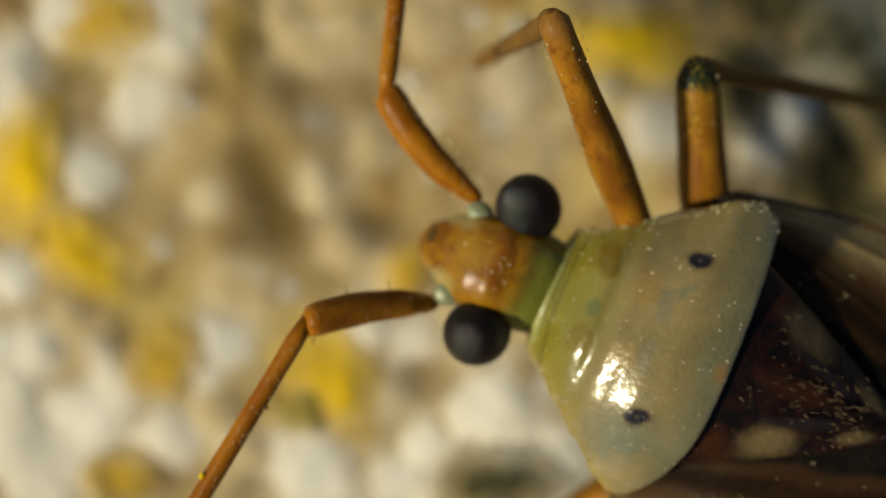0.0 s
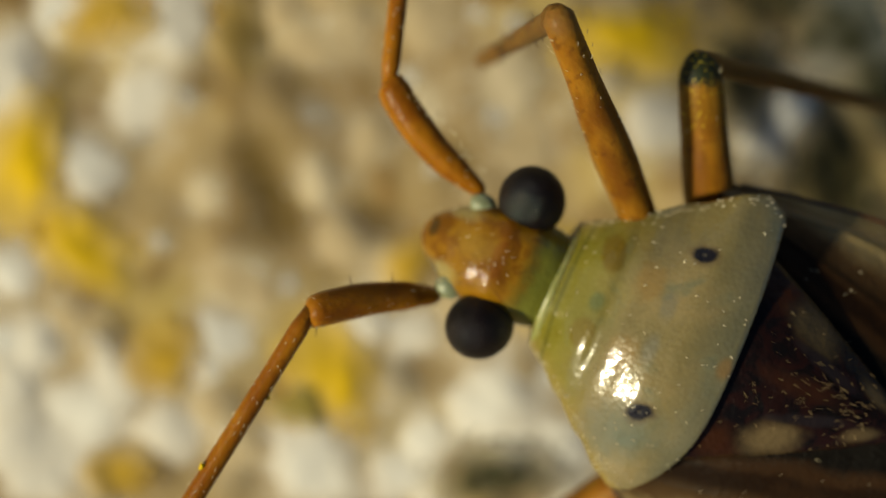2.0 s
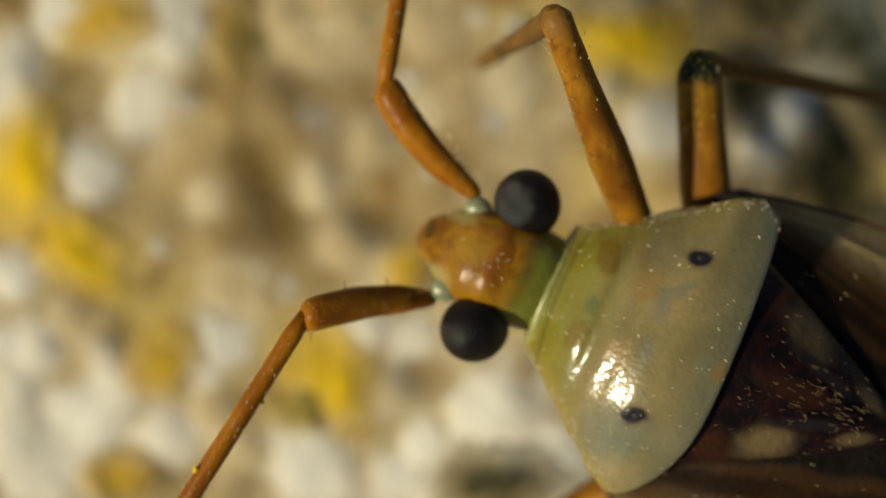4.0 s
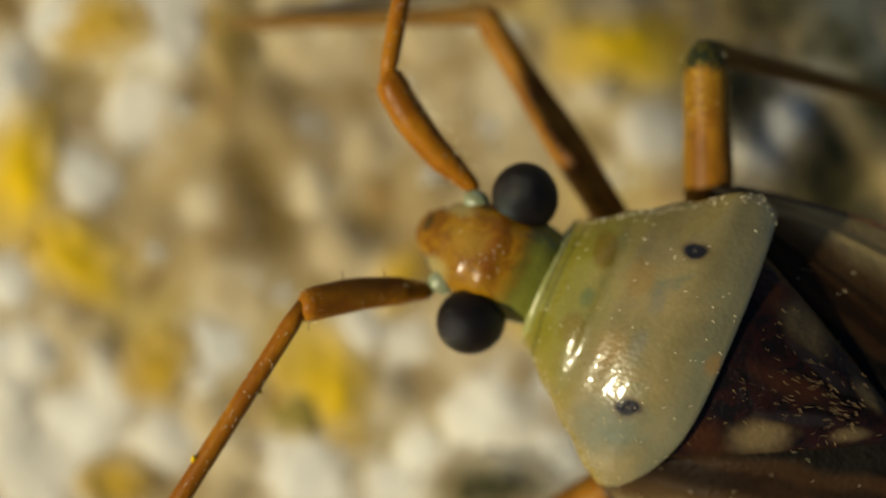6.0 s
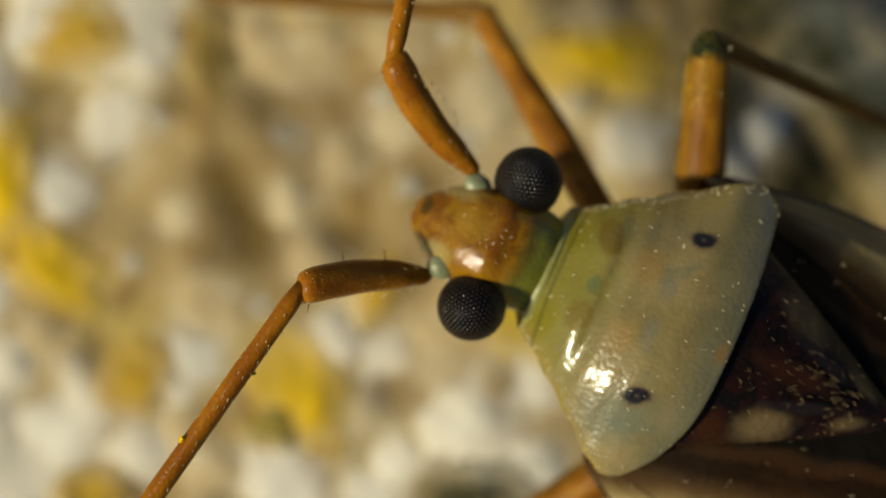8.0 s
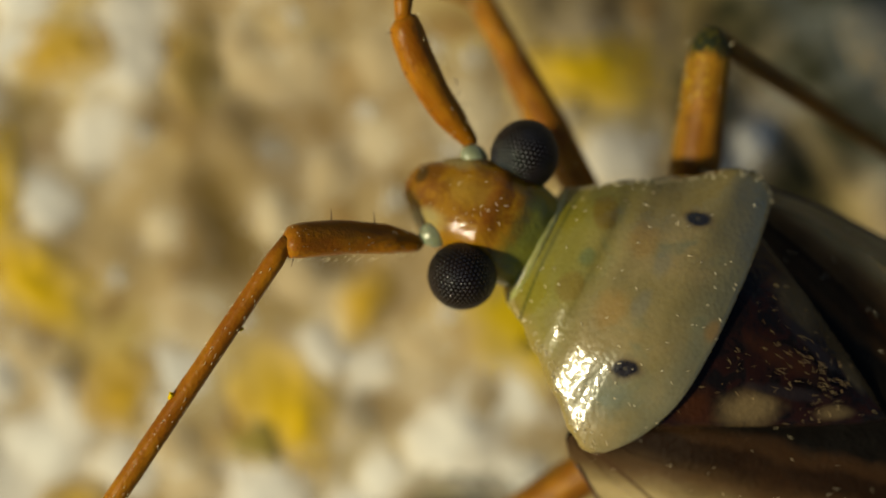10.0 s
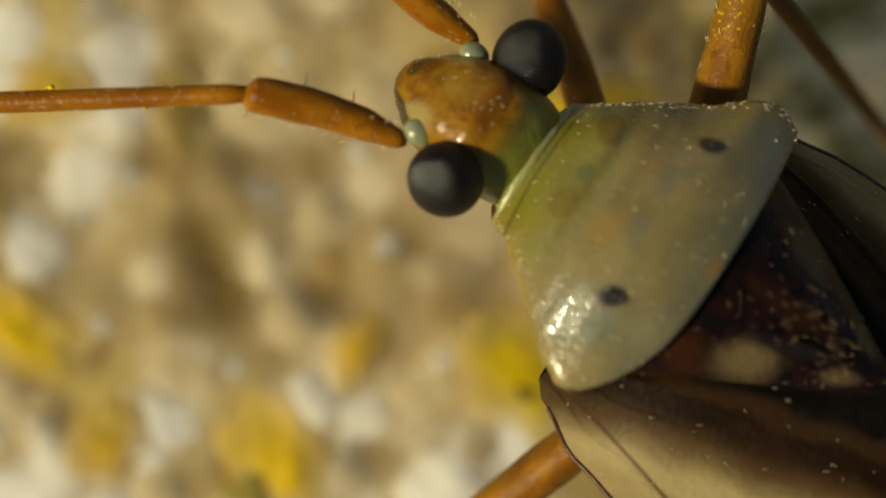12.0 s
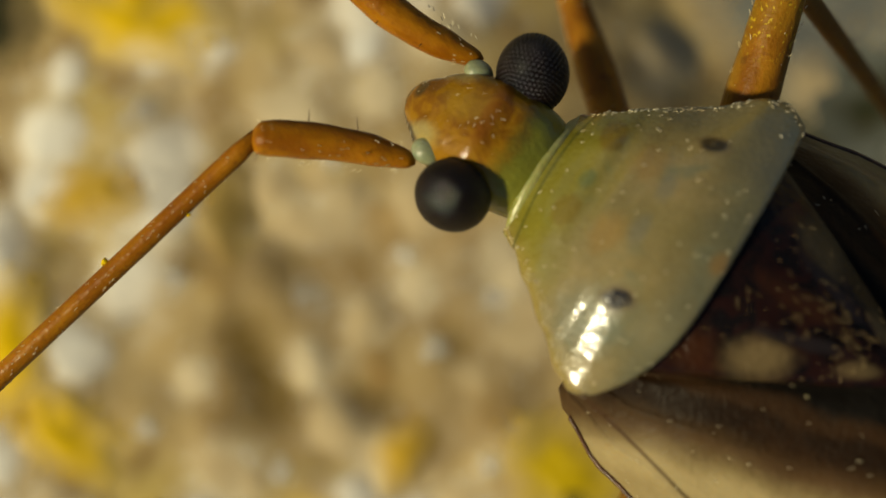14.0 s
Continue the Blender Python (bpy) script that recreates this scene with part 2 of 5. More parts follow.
def ground_material(name="crusted stone", mottle=1.0):
    m = Mat(name)
    crust = m.t.nodes.new("ShaderNodeVertexColor")
    crust.layer_name = "crust"
    c = m.mix(m.step(m.noise(7.0, 4), 0.35, 0.7, 0, 0.25 * mottle), crust.outputs["Color"], (0.26, 0.17, 0.07))
    c = m.mix(m.step(m.noise(16.0, 3), 0.5, 0.75, 0, 0.15 * mottle), c, (0.75, 0.70, 0.60))
    return m.done(c, 0.85, m.math("ADD", m.noise(6.0, 5), m.noise(22.0, 3)), 0.012, gloss=0.1)


def granule_material(name, colours, rough=0.8):
    m = Mat(name)
    r = m.per_piece()
    c = m.mix(m.step(r, 0.25, 0.55), colours[0], colours[1])
    c = m.mix(m.step(r, 0.70, 0.95), c, colours[2])
    c = m.mix(m.step(m.noise(4.0, 4), 0.45, 0.75, 0, 0.5), c, colours[3])
    return m.done(c, rough, m.math("ADD", m.noise(14.0, 4), m.noise(40.0, 2)), 0.03, gloss=0.1)


PRONOTUM = pronotum_material()
HEAD = head_material()
SCUTELLUM = scutellum_material()
WING = {1: wing_material("hemelytron cuticle", 1), -1: wing_material("hemelytron cuticle far side", -1)}
BODY = plain_material("green underside", (0.20, 0.22, 0.04), (0.30, 0.26, 0.07), 3.0, 0.4, 0.1)
COLLAR = plain_material("pale collar", (0.27, 0.265, 0.070), (0.35, 0.335, 0.125), 6.0, 0.3, 0.3, 0.008, 0.4)
BULB = plain_material("pale antennal socket", (0.19, 0.21, 0.12), (0.27, 0.29, 0.18), 8.0, 0.22, 0.4, 0.006, 0.6)
EYE = eye_material("eye ground", 0.45, 0.06)
FACET = eye_material("eye facet", 0.10, 0.85)
HAIR = plain_material("pale hair", (0.62, 0.50, 0.30), (0.74, 0.66, 0.46), 5.0, 0.28)
GOLD = plain_material("golden hair", (0.30, 0.19, 0.08), (0.42, 0.30, 0.14), 5.0, 0.25)
BRISTLE = plain_material("dark bristle", (0.05, 0.02, 0.008), (0.09, 0.035, 0.012), 9.0, 0.35)
LEG = leg_material("leg cuticle", False, 2.5)
LEG_DARK = leg_material("leg cuticle with dark knee", True, 2.0)
TIBIA = leg_material("shin cuticle", False, 3.0, 0.65)
ANTENNA = antenna_material("antenna cuticle")
GROUND = ground_material()
CUSHION = ground_material("crust cushion", 0.25)
CHALK = granule_material("chalky granules", ((0.67, 0.635, 0.58), (0.71, 0.69, 0.65), (0.62, 0.555, 0.45), (0.58, 0.51, 0.40)))
TAN = granule_material("tan granules", ((0.36, 0.25, 0.11), (0.46, 0.34, 0.18), (0.28, 0.18, 0.07), (0.24, 0.15, 0.06)))
YELLOW = granule_material("yellow lichen", ((0.66, 0.42, 0.002), (0.72, 0.49, 0.006), (0.58, 0.33, 0.002), (0.46, 0.28, 0.002)))
OCHRE = granule_material("ochre lichen", ((0.55, 0.33, 0.03), (0.62, 0.40, 0.05), (0.44, 0.24, 0.02), (0.36, 0.20, 0.02)))
# serves real moss and the shade painted as tufts on the falling side
MOSS_SHADE = granule_material("dark moss and shade", ((0.020, 0.026, 0.010), (0.035, 0.036, 0.012), (0.014, 0.017, 0.008), (0.05, 0.045, 0.02)))


# ---- mesh helpers ----
def part(name, bm, material, parent=None, label="", smooth=True, m=None):
    """Links a bmesh in millimetres as one mesh object, under a thing or a part."""
    bmesh.ops.scale(bm, vec=(MM, MM, MM), verts=bm.verts)
    for f in bm.faces:
        f.smooth = smooth
    data = bpy.data.meshes.new(name)
    bm.to_mesh(data)
    bm.free()
    data.materials.append(material)
    ob = new(name, data)
    ob.parent = parent
    if m is not None:
        ob.matrix_basis = m
    return tagged(ob, label)


def from_lists(name, verts, faces, material, parent=None, label="", smooth=True):
    data = bpy.data.meshes.new(name)
    data.from_pydata([(x * MM, y * MM, z * MM) for x, y, z in verts], [], faces)
    data.polygons.foreach_set("use_smooth", [smooth] * len(data.polygons))
    data.materials.append(material)
    data.update()
    ob = new(name, data)
    ob.parent = parent
    return tagged(ob, label)


def loft(rings, closed=True, caps=True):
    """A bmesh skin over rings of points of equal count."""
    bm = bmesh.new()
    rows = [[bm.verts.new(p) for p in ring] for ring in rings]
    n = len(rows[0])
    for a, b in zip(rows, rows[1:]):
        for i in range(n if closed else n - 1):
            j = (i + 1) % n
            bm.faces.new((a[i], a[j], b[j], b[i]))
    if caps and closed:
        for ring in (rows[0], rows[-1]):
            mid = bm.verts.new(sum((v.co for v in ring), Vector()) / n)
            for i in range(n):
                bm.faces.new((ring[i], ring[(i + 1) % n], mid))
    bmesh.ops.recalc_face_normals(bm, faces=bm.faces)
    return bm


def curve(x, table):
    """Smooth interpolation in a short table of (x, value)."""
    for (x0, y0), (x1, y1) in zip(table, table[1:]):
        if x <= x1 or (x1, y1) == table[-1]:
            k = min(max((x - x0) / (x1 - x0), 0), 1)
            return y0 + (y1 - y0) * (k * k * (3 - 2 * k) * 0.5 + k * 0.5)


def tube(stations, n=16, wobble=0.0, bend=None):
    """A round limb along +X: stations of (x, radius across, radius upright)."""
    rings = []
    x0, x1 = stations[0][0], stations[-1][0]
    count = 26
    for k in range(count + 1):
        x = x0 + (x1 - x0) * k / count
        ry = curve(x, [(s[0], s[1]) for s in stations])
        rz = curve(x, [(s[0], s[2]) for s in stations])
        dy = bend((x - x0) / (x1 - x0)) if bend else 0
        ring = []
        for i in range(n):
            a = math.tau * i / n
            g = 1 + wobble * noise.noise((x * 4, math.cos(a) * 2, math.sin(a) * 2))
            ring.append((x, dy + ry * g * math.cos(a), rz * g * math.sin(a)))
        rings.append(ring)
    return loft(rings)


def hair_mesh(seeds, length, radius, curl=0.35):
    """Joined tapered hairs: seeds of (root, direction, normal)."""
    verts, faces = [], []
    for root, d, up in seeds:
        d, up = Vector(d).normalized(), Vector(up).normalized()
        side = d.cross(up).normalized()
        k = length * random.uniform(0.6, 1.3)
        base = len(verts)
        for s, w in ((0.0, 1.0), (0.45, 0.8), (0.8, 0.45)):
            c = Vector(root) + d * (k * s) - up * (curl * k * s * s)
            for a in (0, 2.1, 4.2):
                verts.append(tuple(c + (side * math.cos(a) + up * math.sin(a)) * (radius * w)))
        tip = Vector(root) + d * k - up * (curl * k)
        verts.append(tuple(tip))
        for r in (0, 3):
            for i in range(3):
                j = (i + 1) % 3
                faces.append((base + r + i, base + r + j, base + r + 3 + j, base + r + 3 + i))
        for i in range(3):
            faces.append((base + 6 + i, base + 6 + (i + 1) % 3, base + 9))
    return verts, faces


# ---- ground ----
# the crust's chalky bumps and its cream ones (x, y, size), and its hollows (x, y, radius, depth)
CHALK_SPOTS = [(-3.17, 1.58, 1.16), (-2.87, 2.29, 1.06), (-3.70, 0.84, 1.06), (-4.53, -0.27, 0.96), (-3.76, -1.76, 1.20), (-3.47, -1.46, 0.92), (-4.47, -2.06, 1.27), (-4.21, -2.42, 1.04), (-2.32, -0.92, 0.96), (-1.31, -2.32, 1.47), (-1.53, -2.06, 0.88), (0.49, -1.59, 1.43), (0.63, -1.91, 1.10), (-0.21, -2.02, 0.92), (1.30, -2.12, 1.20), (-0.46, -2.42, 0.96), (-0.84, -0.70, 0.92), (-0.33, -0.92, 0.83), (1.22, -1.17, 1.02), (3.39, 1.25, 1.02), (3.84, 1.49, 1.02), (4.28, 2.13, 1.02), (2.29, 1.31, 1.10), (-2.57, -1.25, 0.69), (-2.87, -1.94, 0.96), (-4.54, 1.94, 1.06), (-2.79, 2.83, 1.20), (-3.94, 3.04, 1.06), (-4.05, 2.49, 0.83), (-4.02, -2.08, 1.06), (-4.50, -1.46, 1.01), (-4.29, -1.01, 0.92)]
CREAM_SPOTS = [(0.71, 1.76, 1.20), (0.89, 1.09, 1.06), (-0.13, 2.42, 1.02), (-1.44, 2.14, 0.88), (-0.49, -0.21, 1.02), (-1.05, 0.08, 0.92), (-0.75, 1.17, 0.78), (-1.67, 2.50, 0.83), (0.89, -1.17, 0.92), (-2.22, -0.33, 0.92), (-1.94, -0.48, 0.74), (-2.42, -1.67, 0.83), (-2.09, -2.12, 0.83), (-0.54, -1.46, 0.83), (1.66, 1.73, 0.78), (1.90, 2.57, 0.92), (-0.96, 2.29, 0.92), (-2.51, 0.56, 0.69), (3.28, 0.95, 0.69), (0.23, -0.69, 0.78), (-3.94, -0.77, 0.69), (-1.31, 0.69, 0.83), (-0.24, 1.46, 0.83), (-1.49, 3.21, 1.10), (-1.16, 3.93, 0.96), (-0.64, 3.47, 0.92), (-3.42, 2.35, 0.83), (2.43, 3.93, 1.06), (4.01, 3.58, 1.16), (-0.03, 4.04, 0.92)]
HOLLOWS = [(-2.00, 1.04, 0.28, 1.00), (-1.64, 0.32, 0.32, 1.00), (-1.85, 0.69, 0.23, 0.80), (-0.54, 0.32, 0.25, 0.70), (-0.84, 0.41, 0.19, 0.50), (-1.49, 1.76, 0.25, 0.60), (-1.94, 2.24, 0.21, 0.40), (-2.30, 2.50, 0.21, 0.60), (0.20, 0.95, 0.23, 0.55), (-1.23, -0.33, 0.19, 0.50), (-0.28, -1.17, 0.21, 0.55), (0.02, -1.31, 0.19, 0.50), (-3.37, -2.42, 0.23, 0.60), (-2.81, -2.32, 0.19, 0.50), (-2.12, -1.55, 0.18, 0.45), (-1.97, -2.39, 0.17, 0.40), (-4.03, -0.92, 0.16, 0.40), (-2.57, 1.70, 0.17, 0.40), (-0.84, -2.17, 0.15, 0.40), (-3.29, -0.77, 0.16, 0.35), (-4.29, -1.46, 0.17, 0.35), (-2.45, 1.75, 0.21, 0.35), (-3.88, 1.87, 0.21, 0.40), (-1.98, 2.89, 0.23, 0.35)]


def in_tan(x, y):
    return ((x + 0.55) / 1.75) ** 2 + ((y - 1.0) / 1.35) ** 2 < 1


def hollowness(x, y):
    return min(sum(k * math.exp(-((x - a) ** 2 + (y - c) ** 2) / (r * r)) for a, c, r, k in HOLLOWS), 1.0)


def bare(x, y):
    """Inside the stretch round the bug whose bumps are listed above."""
    return -4.5 < x < 4.6 and -2.5 < y < 3.6


random.seed(11)
PALE = CHALK_SPOTS + CREAM_SPOTS
while len(PALE) < 260:
    px, py = random.uniform(-9, 8), random.uniform(-7, 8)
    k = random.uniform(0.25, 0.5) if bare(px, py) else random.uniform(0.6, 1.2)
    if (bare(px, py) and random.random() < 0.35) or min((px - a) ** 2 + (py - c) ** 2 for a, c, _ in PALE) < 0.11 or hollowness(px, py) > 0.2 or 0.83 * px + 0.56 * py > 3.4:
        continue
    PALE.append((px, py, k))
CHALK_AT = np.array([p for i, p in enumerate(PALE) if p in CHALK_SPOTS or (i % 2 and p[2] > 0.5 and p not in CREAM_SPOTS)])
CREAM_AT = np.array([p for i, p in enumerate(PALE) if p in CREAM_SPOTS or ((i % 2 == 0 or p[2] <= 0.5) and p not in CHALK_SPOTS)])


def bumps(at, x, y):
    d = ((at[:, 0] - x) ** 2 + (at[:, 1] - y) ** 2) * (1.15 + 0.9 * noise.noise((x * 3.2, y * 3.2, 41.0)) + 0.5 * noise.noise((x * 8, y * 8, 17.0)))
    return float(min((np.exp(-d / (2 * (0.235 * at[:, 2]) ** 2)) * np.minimum(at[:, 2] * 1.3, 1.0)).sum(), 1.0))


def paleness(x, y):
    return max(bumps(CHALK_AT, x, y), bumps(CREAM_AT, x, y))


def ground_height(x, y):
    r = math.hypot(x, y)
    h = 0.14 * noise.noise((x * 0.8, y * 0.8, 3.0)) + 0.05 * noise.noise((x * 2.1, y * 2.1, 9.0))
    # the stone falls away on one side, a slope added to darken it
    d = max(min(0.83 * x + 0.56 * y - 2.4, 2.2), 0.0)
    h -= 0.62 * d * d / (d + 0.7)
    if r < 12:
        h += 0.035 * paleness(x, y) - 0.10 * hollowness(x, y)
    return h - 1.12 + 0.5 * noise.noise((x * 0.09, y * 0.09, 7.0)) * min(r / 30, 1)


def crust_colour(x, y):
    """The crust's colour: tan, chalky or cream on the bumps, brown with painted shade in the hollows, stained yellow in
    places.
    """
    k = 0.5 + 0.5 * noise.noise((x * 0.9, y * 0.9, 30.0))
    c = Vector((0.33, 0.23, 0.095)).lerp(Vector((0.43, 0.32, 0.155)), k)
    c = c.lerp(Vector((0.50, 0.37, 0.08)), 0.6 * max(min(2.2 * noise.noise((x * 0.7, y * 0.7, 12.0)), 1), 0))
    if in_tan(x, y):
        c = c.lerp(Vector((0.275, 0.195, 0.098)), 0.75)
    c = c.lerp(Vector((0.22, 0.14, 0.05)), 0.8 * max(min(3.0 * noise.noise((x * 2.0, y * 2.0, 55.0)) - 0.15, 1), 0))
    c = c.lerp(Vector((0.57, 0.48, 0.33)), 0.8 * bumps(CREAM_AT, x, y))
    c = c.lerp(Vector((0.69, 0.635, 0.55)), 0.90 * bumps(CHALK_AT, x, y))
    # the hollows' brown is deepened by shade put into the colour
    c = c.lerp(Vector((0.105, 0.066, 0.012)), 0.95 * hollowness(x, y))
    # shade painted into the crust: dark grey where the stone falls away
    return c.lerp(Vector((0.13, 0.14, 0.135)), min(max((0.83 * x + 0.56 * y - 4.5) / 0.7, 0), 1) * min(max(2.5 - math.hypot(x, y) / 10, 0), 1))


def build_ground():
    """One sheet, fine under the bug and coarse away from it."""
    steps = [0.0]
    while steps[-1] < 9000:
        steps.append(steps[-1] + (0.085 if steps[-1] < 6 else 0.085 + (steps[-1] - 6) * 0.2))
    axis = [-s for s in reversed(steps[1:])] + steps
    n = len(axis)
    verts = [(x, y, ground_height(x, y)) for y in axis for x in axis]
    faces = [(j * n + i, j * n + i + 1, (j + 1) * n + i + 1, (j + 1) * n + i) for j in range(n - 1) for i in range(n - 1)]
    ob = from_lists("ground", verts, faces, GROUND)
    layer = ob.data.color_attributes.new("crust", "FLOAT_COLOR", "POINT")
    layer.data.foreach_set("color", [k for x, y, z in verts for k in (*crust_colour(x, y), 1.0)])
    tagged(ob, "pale tan crusted stone with hollows and stains", "ground", kind="structure")


ICO = bmesh.new()
bmesh.ops.create_icosphere(ICO, subdivisions=1, radius=1)
ICO_V = [tuple(v.co) for v in ICO.verts]
ICO_F = [tuple(v.index for v in f.verts) for f in ICO.faces]
ICO.free()


def lumps(spots):
    """Joined uneven granules: spots of (x, y, z, radius, flatness)."""
    verts, faces = [], []
    for x, y, z, r, flat in spots:
        base = len(verts)
        o = random.uniform(0, 50)
        for a, b, c in ICO_V:
            k = r * (1 + 0.45 * noise.noise((a * 1.1 + o, b * 1.1, c * 1.1)) + 0.18 * noise.noise((a * 3 + o, b * 3, c * 3)))
            verts.append((x + a * k, y + b * k, z + c * k * flat))
        faces += [(base + a, base + b, base + c) for a, b, c in ICO_F]
    return verts, faces


def granules(name, material, label, centres, count, spread, size):
    """Clusters of small granules, dense in the middle and thin at the rim."""
    spots = []
    for cx, cy, k in centres:
        for _ in range(count):
            x, y = random.gauss(cx, spread * k), random.gauss(cy, spread * k)
            r = random.uniform(*size)
            spots.append((x, y, ground_height(x, y), r, random.uniform(0.3, 0.55)))
    v, f = lumps(spots)
    tagged(from_lists(name, v, f, material), label, "granules", kind="stuff")


def build_granules():
    random.seed(12)
    tan = []
    while len(tan) < 240:
        x, y = random.uniform(-9, 8), random.uniform(-7, 8)
        if min((x - a) ** 2 + (y - c) ** 2 for a, c, _ in PALE) > 0.10 and hollowness(x, y) < 0.25:
            tan.append((x, y, random.uniform(0.7, 1.3)))
    granules("chalk_granules", CHALK, "chalky white and cream crust granules on the stone", PALE, 55, 0.22, (0.010, 0.024))
    granules("tan_granules", TAN, "tan and brown crust granules between paler ones", tan, 50, 0.19, (0.010, 0.024))


def dome(name, core, x, y, rx, ry, turn, height, rough=0.3, soft=2.1):
    """A low uneven cushion whose rim sinks into the ground and takes on its colour."""
    rings, shades, o = [], [], random.uniform(0, 90)
    c, s = math.cos(radians(turn)), math.sin(radians(turn))
    for k in range(10):
        t = k / 9
        ring = []
        for i in range(22):
            a = math.tau * i / 22
            r = t * (1 + rough * noise.noise((math.cos(a) * 1.3 + o, math.sin(a) * 1.3, 0)) + 0.5 * rough * noise.noise((math.cos(a) * 4 + o, math.sin(a) * 4, 5)))
            u, v = rx * r * math.cos(a), ry * r * math.sin(a)
            px, py = x + c * u - s * v, y + s * u + c * v
            top = height * (1 - t * t) * (1 + 0.5 * noise.noise((px * 5, py * 5, o))) - 0.03 * t ** 4
            ring.append((px, py, ground_height(px, py) + top))
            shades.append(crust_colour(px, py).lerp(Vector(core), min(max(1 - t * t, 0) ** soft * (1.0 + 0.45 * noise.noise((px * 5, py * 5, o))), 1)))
        rings.append(ring)
    ob = part(name, loft(rings, caps=False), CUSHION)
    layer = ob.data.color_attributes.new("crust", "FLOAT_COLOR", "POINT")
    layer.data.foreach_set("color", [k for q in shades for k in (*q, 1.0)])
    return ob


def patch(name, material, core, label, x, y, length, width, turn, count, size=(0.014, 0.034), lift=0.05):
    """A cushion of lichen with many small lobes, crowded in the middle and scattered past the rim."""
    cushion = tagged(dome(name, core, x, y, length * 1.4, width * 1.45, turn, 0.03 + lift, 0.45, 1.5), label, "moss" if name == "moss_shade_tuft" else "lichen", "growths on the stone")
    spots = []
    c, s = math.cos(radians(turn)), math.sin(radians(turn))
    for _ in range(count * 7):
        p, q = random.gauss(0, 0.42), random.gauss(0, 0.42)
        u, v = length * p, width * q
        px, py = x + c * u - s * v, y + s * u + c * v
        spots.append((px, py, ground_height(px, py) + lift * math.exp(-(p * p + q * q)), random.uniform(*size), 0.55))
    v, f = lumps(spots)
    tagged(from_lists("powder", v, f, material, cushion), kind="stuff")


LUMPS = [((0.66, 0.61, 0.53), "chalky white"), ((0.70, 0.665, 0.60), "chalky white"), ((0.51, 0.42, 0.28), "cream coloured"), ((0.43, 0.33, 0.19), "pale tan"), ((0.34, 0.23, 0.10), "brown"), ((0.25, 0.155, 0.055), "dark brown")]


def build_lumps():
    """The larger lumps of the crust, each a thing of its own."""
    random.seed(8)
    for x, y, k in PALE:
        if -5.2 < x < 4.2 and -2.8 < y < 4.6 and k > 0.5 and hollowness(x, y) < 0.4:
            core, word = LUMPS[random.choice((2, 3))] if (x, y, k) in CREAM_SPOTS else random.choice(LUMPS[:2])
            lump(core, word, x, y, k)
    for _ in range(45):
        x, y = random.uniform(-5.0, 3.6), random.uniform(-2.6, 4.2)
        if paleness(x, y) < 0.35 and hollowness(x, y) < 0.2:
            core, word = random.choice(LUMPS[3:])
            lump(core, word, x, y, random.uniform(0.45, 0.8))


def lump(core, word, x, y, k):
    ob = dome("crust_lump", core, x, y, random.uniform(0.42, 0.56) * k, random.uniform(0.34, 0.44) * k, random.uniform(0, 180), 0.022 * k, 0.4, 1.6)
    tagged(ob, word + " rounded crust lump on tan stone", "crust", "lumps of the crust")


